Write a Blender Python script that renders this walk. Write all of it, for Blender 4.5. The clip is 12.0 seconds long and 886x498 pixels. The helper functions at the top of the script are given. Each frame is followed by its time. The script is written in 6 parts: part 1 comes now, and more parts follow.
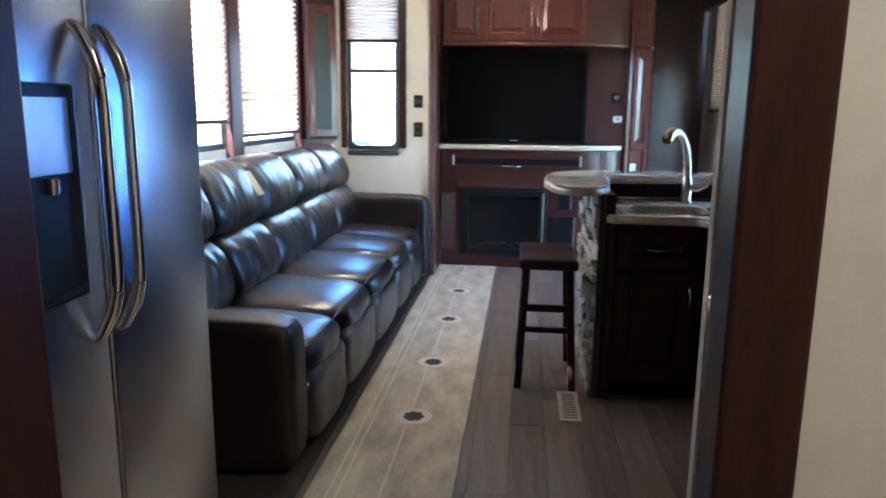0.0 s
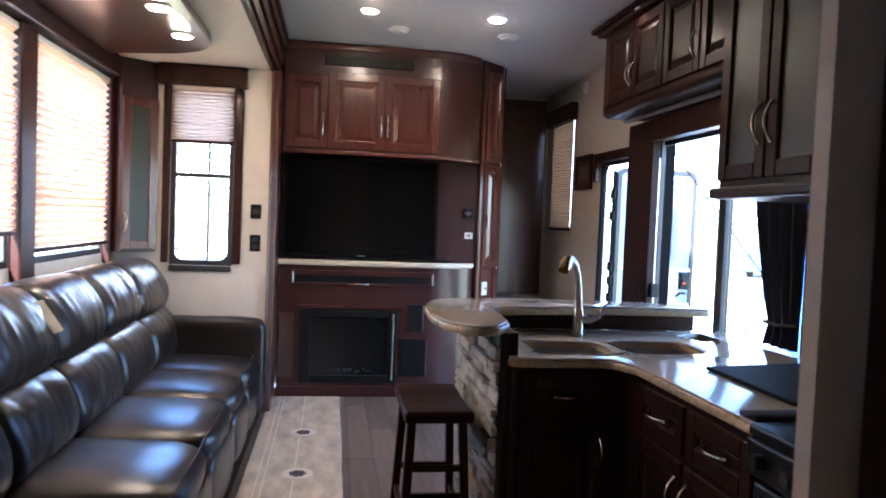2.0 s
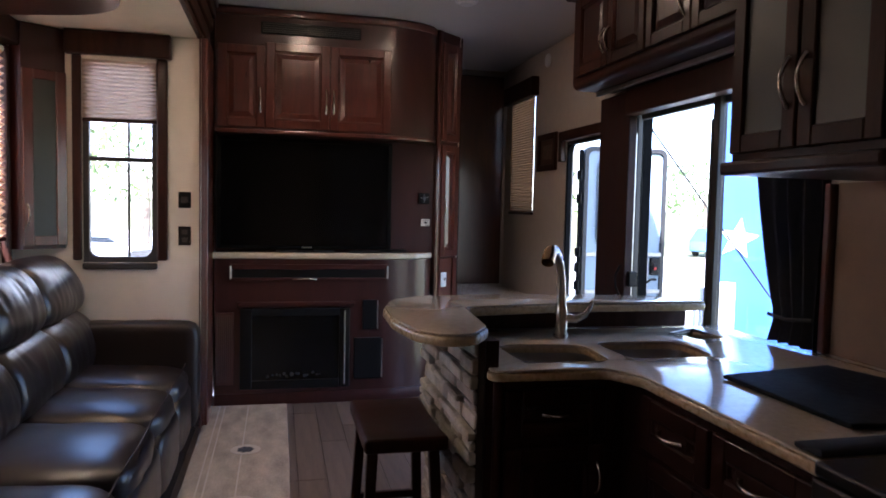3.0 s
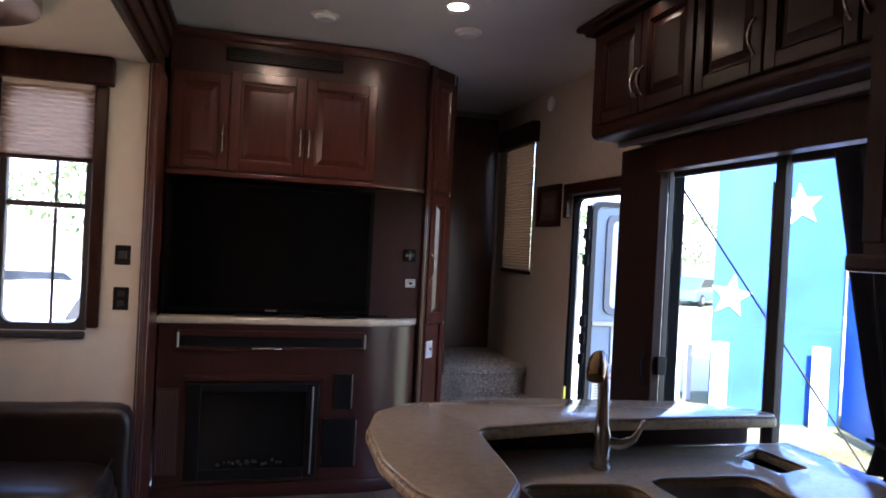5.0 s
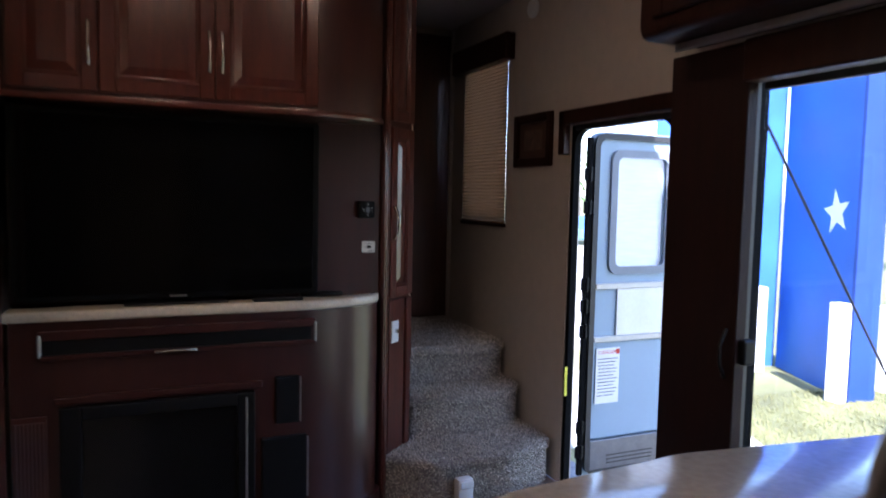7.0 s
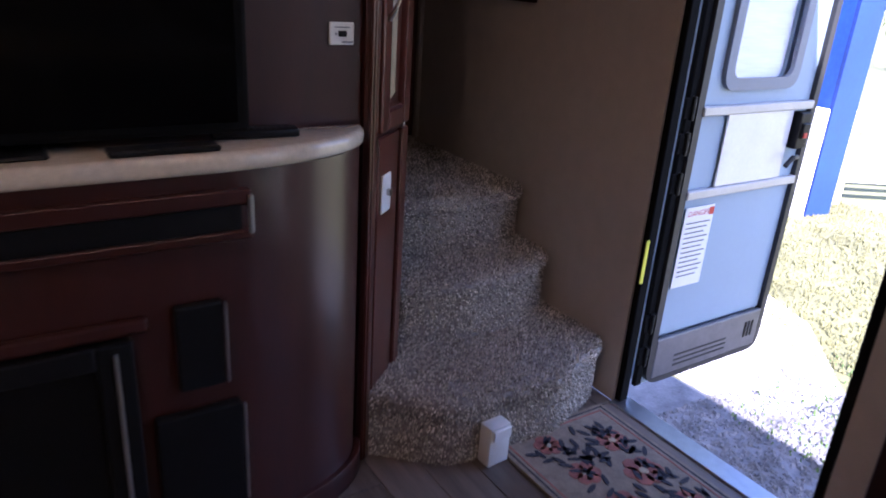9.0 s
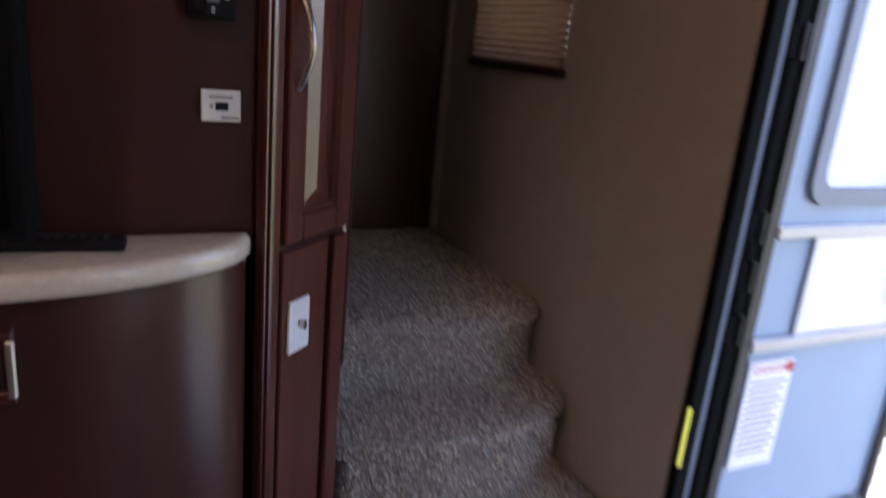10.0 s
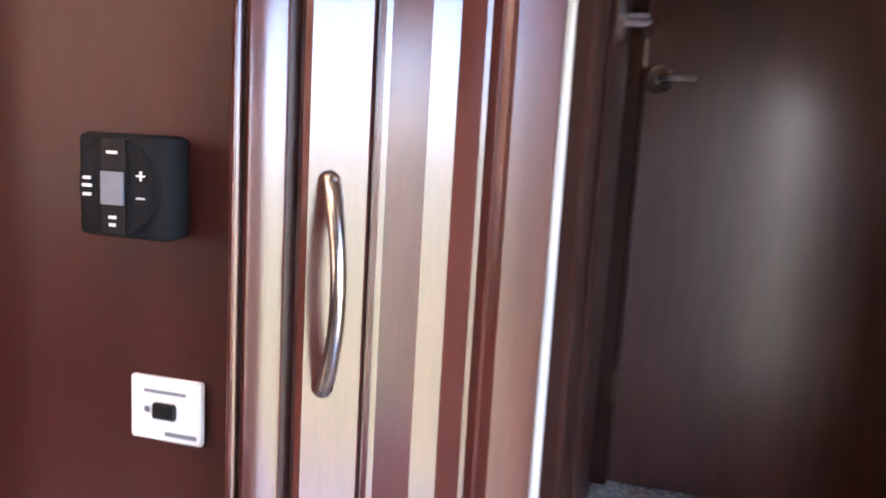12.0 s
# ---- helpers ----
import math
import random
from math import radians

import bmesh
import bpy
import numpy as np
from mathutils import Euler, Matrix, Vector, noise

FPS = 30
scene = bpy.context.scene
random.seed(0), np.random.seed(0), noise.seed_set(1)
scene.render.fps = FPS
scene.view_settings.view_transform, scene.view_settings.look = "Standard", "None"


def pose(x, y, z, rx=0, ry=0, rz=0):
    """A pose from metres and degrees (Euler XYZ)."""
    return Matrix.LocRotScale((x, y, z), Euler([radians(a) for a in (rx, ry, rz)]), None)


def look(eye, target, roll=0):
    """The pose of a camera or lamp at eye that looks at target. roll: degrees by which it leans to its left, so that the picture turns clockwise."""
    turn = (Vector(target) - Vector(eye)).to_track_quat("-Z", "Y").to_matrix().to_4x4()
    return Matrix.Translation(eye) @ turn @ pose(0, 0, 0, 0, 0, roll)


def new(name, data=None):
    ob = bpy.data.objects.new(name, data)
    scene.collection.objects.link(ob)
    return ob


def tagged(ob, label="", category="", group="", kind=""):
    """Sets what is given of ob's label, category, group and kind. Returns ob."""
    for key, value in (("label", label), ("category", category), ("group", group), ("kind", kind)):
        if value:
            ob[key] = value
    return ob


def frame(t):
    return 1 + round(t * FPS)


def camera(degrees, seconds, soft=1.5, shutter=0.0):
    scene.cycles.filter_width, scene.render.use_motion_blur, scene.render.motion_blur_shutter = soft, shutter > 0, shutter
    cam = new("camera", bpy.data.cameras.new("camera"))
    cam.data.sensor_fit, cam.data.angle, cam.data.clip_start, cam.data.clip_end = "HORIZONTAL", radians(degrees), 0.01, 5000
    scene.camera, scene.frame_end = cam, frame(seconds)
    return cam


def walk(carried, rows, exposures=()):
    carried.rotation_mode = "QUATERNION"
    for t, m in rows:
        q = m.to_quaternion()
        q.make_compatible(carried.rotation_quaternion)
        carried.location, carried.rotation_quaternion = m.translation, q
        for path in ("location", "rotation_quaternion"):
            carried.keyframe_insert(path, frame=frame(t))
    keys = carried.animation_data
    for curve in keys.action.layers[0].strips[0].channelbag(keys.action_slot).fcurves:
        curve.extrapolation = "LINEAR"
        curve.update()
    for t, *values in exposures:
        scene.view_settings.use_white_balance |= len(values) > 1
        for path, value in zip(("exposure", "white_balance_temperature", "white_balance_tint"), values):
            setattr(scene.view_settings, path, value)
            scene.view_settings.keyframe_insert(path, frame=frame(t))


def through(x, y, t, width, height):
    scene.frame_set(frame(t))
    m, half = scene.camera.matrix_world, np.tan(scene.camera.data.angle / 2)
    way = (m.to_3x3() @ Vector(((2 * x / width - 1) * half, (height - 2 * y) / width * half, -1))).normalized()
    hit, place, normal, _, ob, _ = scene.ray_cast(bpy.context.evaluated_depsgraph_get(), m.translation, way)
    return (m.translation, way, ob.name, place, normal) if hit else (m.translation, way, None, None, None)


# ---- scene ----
cam = camera(64.0, 12.0, 1.7, 0.5)
PATH = [
    (0, (0.476, 0.935, 1.368), (0.261, 2.888, 0.984), 0.6),
    (0.5, (0.278, 0.931, 1.395), (0.304, 2.902, 1.057), 0.6),
    (1, (0.202, 1.008, 1.401), (0.367, 2.993, 1.219), 2.1),
    (1.5, (0.206, 1.287, 1.426), (0.456, 3.267, 1.304), 1.7),
    (2, (0.172, 1.54, 1.431), (0.48, 3.515, 1.349), 2.3),
    (2.5, (0.149, 1.779, 1.447), (0.592, 3.728, 1.373), 1.4),
    (3, (0.201, 2.042, 1.431), (0.652, 3.987, 1.312), 1.3),
    (3.5, (0.297, 2.298, 1.498), (0.701, 4.255, 1.422), 3.9),
    (3.7, (0.311, 2.384, 1.51), (0.757, 4.333, 1.446), 2.8),
    (5.3, (0.25, 2.831, 1.574), (0.815, 4.749, 1.567), 2.9),
    (5.5, (0.292, 2.88, 1.576), (0.89, 4.788, 1.545), 3.0),
    (6, (0.288, 3.155, 1.616), (0.914, 5.052, 1.513), 4.5),
    (6.5, (0.253, 3.553, 1.592), (0.906, 5.44, 1.484), -0.2),
    (7, (0.21, 3.995, 1.573), (1.016, 5.819, 1.42), 1.2),
    (7.5, (0.185, 4.498, 1.521), (1.122, 6.225, 1.149), 0.6),
    (7.7, (0.186, 4.651, 1.495), (1.181, 6.33, 1.058), 0.8),
    (9.3, (0.655, 5.854, 1.469), (1.719, 7.368, 0.71), 4.0),
    (9.5, (0.777, 5.944, 1.481), (1.858, 7.442, 0.715), 3.8),
    (10, (1.117, 6.047, 1.453), (1.949, 7.776, 0.89), 5.4),
    (10.5, (1.326, 6.227, 1.488), (1.808, 8.133, 1.122), 3.6),
    (11, (1.45, 6.451, 1.507), (1.743, 8.417, 1.278), 1.3),
    (11.5, (1.601, 6.662, 1.518), (1.512, 8.651, 1.327), 4.1),
    (12, (1.644, 6.867, 1.534), (1.151, 8.785, 1.255), 3.3),
]
walk(cam, [(t, look(eye, target, roll)) for t, eye, target, roll in PATH],
     [(0, 4.4, 4450, 0), (1.5, 4.4, 4500, 2), (2, 4.1, 5000, 14), (3, 2.95, 5500, 22), (3.5, 2.95, 5500, 25), (5.5, 2.6, 5450, 22), (6.5, 2.35, 5400, 18), (7.5, 2.45, 5350, 25), (9.5, 2.3, 5500, 36), (10, 2.55, 5800, 30), (10.5, 4.35, 5400, 26), (11, 5.0, 5550, 30), (11.5, 4.85, 5600, 27), (12, 5.0, 5600, 28)])

# ---------------------------------------------------------------- light
world = bpy.data.worlds.new("sky")
scene.world = world
world.use_nodes = True
wn = world.node_tree.nodes
sky = wn.new("ShaderNodeTexSky")
sky.sky_type = "NISHITA"
sky.sun_disc = False
SUN_WAY = Vector((0.42, 1.05, -1.0)).normalized()
sky.sun_elevation = math.asin(-SUN_WAY.z)
sky.sun_rotation = math.atan2(-SUN_WAY.x, -SUN_WAY.y)
sky.air_density, sky.dust_density = 1.0, 1.0
world.node_tree.links.new(sky.outputs[0], wn["Background"].inputs[0])
wn["Background"].inputs[1].default_value = 0.15
sun_data = bpy.data.lights.new("sun", "SUN")
sun_data.energy, sun_data.angle, sun_data.color = 5.0, radians(0.5), (1.0, 0.95, 0.88)
sun = new("sun", sun_data)
sun.matrix_world = look((0, -20, 25), Vector((0, -20, 25)) + SUN_WAY)


# ---------------------------------------------------------------- materials
def mat(name, color, rough=0.5, metal=0.0, grain=0.0, scale=8.0, stretch=(1, 1, 1), bump=0.0, dark=0.7, fine=80.0, coat=0.0, spec=0.5, per_piece=0.0, coat_rough=0.12):
    """Principled surface with a coarse and a fine variation in colour, gloss and relief."""
    m = bpy.data.materials.new(name)
    m.use_nodes = True
    nt = m.node_tree
    b = nt.nodes["Principled BSDF"]
    b.inputs["Roughness"].default_value, b.inputs["Metallic"].default_value = rough, metal
    b.inputs["Specular IOR Level"].default_value = spec
    b.inputs["Coat Weight"].default_value, b.inputs["Coat Roughness"].default_value = coat, coat_rough
    co, mp = nt.nodes.new("ShaderNodeTexCoord"), nt.nodes.new("ShaderNodeMapping")
    nt.links.new(co.outputs["Object"], mp.inputs[0])
    mp.inputs["Scale"].default_value = stretch
    n1, n2 = nt.nodes.new("ShaderNodeTexNoise"), nt.nodes.new("ShaderNodeTexNoise")
    for n, s in ((n1, scale), (n2, fine)):
        n.inputs["Scale"].default_value, n.inputs["Detail"].default_value = s, 5
        nt.links.new(mp.outputs[0], n.inputs["Vector"])
    mix = nt.nodes.new("ShaderNodeMix")
    mix.data_type = "RGBA"
    mix.inputs[6].default_value = (*[c * dark for c in color], 1)
    mix.inputs[7].default_value = (*[min(1, c * (2 - dark)) for c in color], 1)
    add = nt.nodes.new("ShaderNodeMath")
    add.operation = "MULTIPLY_ADD"
    nt.links.new(n2.outputs[0], add.inputs[0])
    add.inputs[1].default_value = 0.4
    nt.links.new(n1.outputs[0], add.inputs[2])
    sub = nt.nodes.new("ShaderNodeMath")
    sub.operation = "MULTIPLY_ADD"
    nt.links.new(add.outputs[0], sub.inputs[0])
    sub.inputs[1].default_value, sub.inputs[2].default_value = 1.6, -0.62
    if per_piece:
        inf = nt.nodes.new("ShaderNodeObjectInfo")
        pm = nt.nodes.new("ShaderNodeMath")
        pm.operation = "MULTIPLY_ADD"
        nt.links.new(inf.outputs["Random"], pm.inputs[0])
        pm.inputs[1].default_value = per_piece
        nt.links.new(sub.outputs[0], pm.inputs[2])
        sub2 = nt.nodes.new("ShaderNodeMath")
        sub2.operation = "SUBTRACT"
        nt.links.new(pm.outputs[0], sub2.inputs[0])
        sub2.inputs[1].default_value = per_piece / 2
        sub = sub2
    nt.links.new(sub.outputs[0], mix.inputs[0])
    nt.links.new(mix.outputs[2], b.inputs["Base Color"])
    rr = nt.nodes.new("ShaderNodeMapRange")
    nt.links.new(n1.outputs[0], rr.inputs[0])
    rr.inputs[3].default_value, rr.inputs[4].default_value = max(0.02, rough * 0.8), min(1, rough * 1.2)
    if not metal:
        nt.links.new(rr.outputs[0], b.inputs["Roughness"])
    if bump:
        bp = nt.nodes.new("ShaderNodeBump")
        bp.inputs["Strength"].default_value, bp.inputs["Distance"].default_value = min(1, bump), 0.004
        nt.links.new(add.outputs[0], bp.inputs["Height"])
        nt.links.new(bp.outputs[0], b.inputs["Normal"])
    return m


def glow(name, color, power):
    m = bpy.data.materials.new(name)
    m.use_nodes = True
    b = m.node_tree.nodes["Principled BSDF"]
    b.inputs["Base Color"].default_value = (*color, 1)
    b.inputs["Emission Color"].default_value, b.inputs["Emission Strength"].default_value = (*color, 1), power
    return m


def glass_mat(name, rough=0.0, tint=(1, 1, 1), mixing=0.0):
    """Thin clear pane: mostly passes straight through, with a gloss that grows at grazing angles."""
    m = bpy.data.materials.new(name)
    m.use_nodes = True
    nt = m.node_tree
    nt.nodes.clear()
    out, tr, gl, mx, lw, pw, ad = (nt.nodes.new(k) for k in ("ShaderNodeOutputMaterial", "ShaderNodeBsdfTransparent", "ShaderNodeBsdfGlossy", "ShaderNodeMixShader", "ShaderNodeLayerWeight", "ShaderNodeMath", "ShaderNodeMath"))
    tr.inputs[0].default_value = (*tint, 1)
    gl.inputs["Roughness"].default_value = rough
    lw.inputs[0].default_value = 0.5
    pw.operation, ad.operation = "POWER", "MULTIPLY_ADD"
    pw.inputs[1].default_value, ad.inputs[1].default_value, ad.inputs[2].default_value = 5.0, 0.55, 0.025
    nt.links.new(lw.outputs["Facing"], pw.inputs[0])
    nt.links.new(pw.outputs[0], ad.inputs[0])
    nt.links.new(ad.outputs[0], mx.inputs[0])
    nt.links.new(tr.outputs[0], mx.inputs[1])
    nt.links.new(gl.outputs[0], mx.inputs[2])
    nt.links.new(mx.outputs[0], out.inputs[0])
    return m


def shade_mat(name, color, through=0.5):
    """Pleated fabric that lets light through."""
    m = bpy.data.materials.new(name)
    m.use_nodes = True
    nt = m.node_tree
    nt.nodes.clear()
    out, df, tl, mx, nz, rp, co, mp = (nt.nodes.new(k) for k in ("ShaderNodeOutputMaterial", "ShaderNodeBsdfDiffuse", "ShaderNodeBsdfTranslucent", "ShaderNodeMixShader", "ShaderNodeTexNoise", "ShaderNodeMix", "ShaderNodeTexCoord", "ShaderNodeMapping"))
    nt.links.new(co.outputs["Object"], mp.inputs[0])
    mp.inputs["Scale"].default_value = (3, 3, 40)
    nt.links.new(mp.outputs[0], nz.inputs["Vector"])
    nz.inputs["Scale"].default_value, nz.inputs["Detail"].default_value = 3, 6
    rp.data_type = "RGBA"
    rp.inputs[6].default_value = (*[c * 0.8 for c in color], 1)
    rp.inputs[7].default_value = (*[min(1, c * 1.15) for c in color], 1)
    nt.links.new(nz.outputs[0], rp.inputs[0])
    for n in (df, tl):
        nt.links.new(rp.outputs[2], n.inputs[0])
    mx.inputs[0].default_value = through
    nt.links.new(df.outputs[0], mx.inputs[1])
    nt.links.new(tl.outputs[0], mx.inputs[2])
    nt.links.new(mx.outputs[0], out.inputs[0])
    return m


# base raised to carry the entry door's light on the angled cabinet
CHERRY = mat("cherry_wood", (0.080, 0.0180, 0.0115), 0.30, grain=1, scale=5, stretch=(7, 7, 0.8), bump=0.06, dark=0.65, fine=40, coat=0.9, coat_rough=0.17)
CHERRY_FLAT = mat("cherry_panel", (0.040, 0.0082, 0.0056), 0.42, scale=4, stretch=(5, 5, 0.6), bump=0.04, dark=0.75, fine=40, coat=0.10, spec=0.4, coat_rough=0.2)
CHERRY_GLOSS = mat("lacquered_cherry_panel", (0.042, 0.0088, 0.0060), 0.40, scale=4, stretch=(5, 5, 0.6), bump=0.04, dark=0.72, fine=40, coat=0.7, spec=0.4, coat_rough=0.21)
WALNUT = mat("dark_stained_wood", (0.028, 0.0098, 0.0068), 0.40, scale=5, stretch=(6, 6, 0.8), bump=0.05, dark=0.6, fine=40, coat=0.04, spec=0.14)
WALLPAPER = mat("beige_wallpaper", (0.46, 0.405, 0.345), 0.75, scale=14, bump=0.25, dark=0.93, fine=160)
CREAM = mat("cream_panel", (0.66, 0.62, 0.54), 0.7, scale=10, bump=0.15, dark=0.95, fine=140)
CEILING = mat("ceiling_vinyl", (0.62, 0.60, 0.56), 0.6, scale=6, bump=0.1, dark=0.96, fine=120)
PLANK = mat("vinyl_plank", (0.155, 0.120, 0.094), 0.36, scale=3, stretch=(9, 0.7, 1), bump=0.08, dark=0.55, fine=22, per_piece=0.5)
SEAM = mat("floor_seam", (0.04, 0.03, 0.025), 0.8, scale=8)
LEATHER = mat("brown_leather", (0.0120, 0.0076, 0.0071), 0.33, scale=14, bump=0.06, dark=0.85, fine=90, coat=0.35, coat_rough=0.26)
LEATHER_SIDE = mat("brown_leather_matt", (0.013, 0.0075, 0.0062), 0.40, scale=9, bump=0.25, dark=0.75, fine=120)
STITCH = mat("seam_thread", (0.035, 0.026, 0.022), 0.7, scale=60)
STEEL = mat("brushed_steel", (0.48, 0.49, 0.51), 0.27, 1.0, scale=3, stretch=(1, 1, 12), dark=0.975, fine=40)
CHROME = mat("polished_chrome", (0.75, 0.74, 0.72), 0.12, 1.0, scale=20, dark=0.95)
NICKEL = mat("brushed_nickel", (0.50, 0.46, 0.41), 0.24, 1.0, scale=40, dark=0.9)
BRONZE = mat("bronze_aerator", (0.55, 0.36, 0.18), 0.25, 1.0, scale=40, dark=0.9)
ALU = mat("aluminium_trim", (0.50, 0.50, 0.49), 0.38, 1.0, scale=30, dark=0.9)
DARK_ALU = mat("dark_door_frame", (0.020, 0.019, 0.019), 0.5, 0.0, scale=20, dark=0.85)
BLACK = mat("black_plastic", (0.007, 0.007, 0.0075), 0.42, scale=30, dark=0.85, spec=0.2)
SCREEN = mat("tv_glass", (0.002, 0.002, 0.0025), 0.12, scale=2, dark=0.95, spec=0.22)
FIRE_GLASS = mat("fireplace_glass", (0.005, 0.0055, 0.006), 0.16, scale=3, dark=0.9, spec=0.3)
EMBER = mat("ember_bed", (0.03, 0.03, 0.032), 0.8, scale=40, dark=0.6)
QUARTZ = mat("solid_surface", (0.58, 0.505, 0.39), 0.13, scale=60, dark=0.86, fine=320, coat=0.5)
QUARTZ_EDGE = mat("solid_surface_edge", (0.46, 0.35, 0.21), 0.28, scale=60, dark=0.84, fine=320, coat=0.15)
STONE = mat("ledge_stone", (0.34, 0.32, 0.26), 0.8, scale=9, bump=0.9, dark=0.5, fine=60, per_piece=0.5)
CARPET = mat("carpet", (0.26, 0.23, 0.20), 0.95, scale=70, bump=1.0, dark=0.35, fine=240)
CARPET_TUFT = mat("carpet_tuft", (0.27, 0.24, 0.21), 0.95, scale=120, dark=0.45, fine=300)
nt = CARPET_TUFT.node_tree
gi = nt.nodes.new("ShaderNodeNewGeometry")
cr = nt.nodes.new("ShaderNodeValToRGB")
cr.color_ramp.elements[0].color, cr.color_ramp.elements[1].color = (0.15, 0.13, 0.105, 1), (0.70, 0.63, 0.52, 1)
nt.links.new(gi.outputs["Random Per Island"], cr.inputs[0])
nt.links.new(cr.outputs[0], nt.nodes["Principled BSDF"].inputs["Base Color"])
RUG = mat("runner_weave", (0.43, 0.365, 0.275), 0.95, scale=7, stretch=(1.6, 0.7, 1), bump=0.8, dark=0.62, fine=70)
RUG_LINE = mat("runner_band", (0.56, 0.50, 0.41), 0.95, scale=6, bump=0.6, dark=0.86, fine=150)
INK = mat("woven_dark_motif", (0.045, 0.045, 0.055), 0.95, scale=80, dark=0.6)
WHITE_PLASTIC = mat("white_plastic", (0.72, 0.72, 0.70), 0.4, scale=20, dark=0.96)
GREY_INK = mat("grey_print", (0.16, 0.17, 0.19), 0.6, scale=40, dark=0.9)
DOOR_SKIN = mat("door_skin", (0.25, 0.33, 0.41), 0.42, scale=4, bump=0.05, dark=0.95, fine=60)
DOOR_FRAME = mat("door_grey_frame", (0.17, 0.19, 0.22), 0.45, scale=10, dark=0.9)
BAR_PALE = mat("pale_cross_bar", (0.46, 0.45, 0.42), 0.4, 0.3, scale=20, dark=0.92)
KICK = mat("kick_plate", (0.15, 0.15, 0.16), 0.35, 0.6, scale=20, dark=0.85)
YELLOW = mat("yellow_sticker", (0.75, 0.70, 0.05), 0.5, scale=20, dark=0.92)
RED = mat("red_paint", (0.45, 0.03, 0.02), 0.4, scale=20, dark=0.85)
CURTAIN = mat("black_curtain", (0.016, 0.014, 0.018), 0.9, scale=30, bump=0.4, dark=0.7, fine=200)
STEEL_DARK = mat("warm_brushed_steel", (0.33, 0.31, 0.29), 0.30, 1.0, scale=3, stretch=(1, 12, 1), dark=0.95, fine=40)
RUBBER = mat("black_rubber_seal", (0.005, 0.005, 0.005), 0.9, scale=40, dark=0.8, spec=0.08)
DOOR_DARK = mat("dark_passage_door", (0.012, 0.005, 0.004), 0.85, scale=5, stretch=(6, 6, 0.8), bump=0.05, dark=0.6, fine=40, spec=0.03)
POST = mat("dark_pilaster_wood", (0.022, 0.0080, 0.0068), 0.55, scale=5, stretch=(6, 6, 0.8), bump=0.05, dark=0.6, fine=40, spec=0.2)
MAT_BLACK = mat("black_rubber_mat", (0.009, 0.009, 0.010), 0.75, scale=40, bump=0.4, dark=0.8, spec=0.12)
RANGE_BLACK = mat("range_enamel", (0.007, 0.007, 0.008), 0.3, scale=30, dark=0.85, spec=0.25)
# backsplash tone darkened to hold the shade on that wall
SPLASH_SHADED = mat("shaded_backsplash", (0.20, 0.135, 0.095), 0.7, scale=12, bump=0.2, dark=0.9, fine=140)
MIRROR = mat("frosted_cabinet_glass", (0.034, 0.037, 0.033), 0.34, scale=3, dark=0.92)
MAT_BEIGE = mat("tan_weave", (0.45, 0.37, 0.25), 0.95, scale=30, bump=0.7, dark=0.8, fine=220)
MAT_FIELD = mat("doormat_field", (0.27, 0.215, 0.155), 0.95, scale=30, bump=0.7, dark=0.7, fine=220)
MAT_ROSE = mat("doormat_rose", (0.34, 0.12, 0.09), 0.95, scale=40, bump=0.7, dark=0.7, fine=220)
MAT_BLUE = mat("doormat_leaf", (0.042, 0.040, 0.050), 0.95, scale=40, bump=0.7, dark=0.7, fine=220)
MOUNT = mat("picture_mount", (0.075, 0.040, 0.032), 0.7, scale=30, dark=0.8)
PICTURE = mat("picture_print", (0.11, 0.070, 0.050), 0.6, scale=20, dark=0.5)
GLASS = glass_mat("window_glass")
TINTED = glass_mat("tinted_door_glass", tint=(0.92, 0.93, 0.94))
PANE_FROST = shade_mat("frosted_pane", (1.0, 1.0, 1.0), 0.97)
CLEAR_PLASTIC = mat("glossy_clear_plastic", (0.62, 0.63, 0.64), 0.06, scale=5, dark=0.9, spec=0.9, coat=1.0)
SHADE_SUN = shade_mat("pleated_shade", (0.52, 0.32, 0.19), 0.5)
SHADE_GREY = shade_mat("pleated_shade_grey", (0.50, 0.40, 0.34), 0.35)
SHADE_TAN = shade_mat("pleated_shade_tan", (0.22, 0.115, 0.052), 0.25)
DOOR_WOOD = mat("dark_door_veneer", (0.068, 0.024, 0.018), 0.36, scale=5, stretch=(6, 6, 0.8), bump=0.05, dark=0.7, fine=40, spec=0.5, coat=0.4, coat_rough=0.2)
LAMP_GLOW = glow("lamp_glow", (1.0, 0.72, 0.42), 30)
# outdoors
GRASS = mat("dry_lawn", (0.180, 0.176, 0.072), 0.9, scale=1.3, bump=0.6, dark=0.55, fine=30)
GRAVEL = mat("gravel", (0.165, 0.162, 0.165), 0.9, scale=8, bump=1.0, dark=0.5, fine=60)
CONCRETE = mat("bright_concrete", (0.60, 0.57, 0.50), 0.85, scale=2, bump=0.2, dark=0.88, fine=40)
BLUE = mat("blue_mural", (0.034, 0.112, 0.38), 0.6, scale=1.2, bump=0.15, dark=0.62, fine=20)
# mural blue with the shade of the end face put into the colour
BLUE_SHADED = mat("shaded_blue_mural", (0.010, 0.036, 0.19), 0.6, scale=1.2, bump=0.15, dark=0.7, fine=20)
STAR_WHITE = mat("white_mural_paint", (0.80, 0.82, 0.84), 0.6, scale=6, dark=0.94)
FENCE_WHITE = mat("white_vinyl_fence", (0.75, 0.75, 0.73), 0.5, scale=6, dark=0.95)
LEAF = mat("foliage", (0.07, 0.12, 0.03), 0.7, scale=6, dark=0.5, fine=30)
BARK = mat("bark", (0.14, 0.11, 0.08), 0.9, scale=8, bump=0.8, dark=0.6)
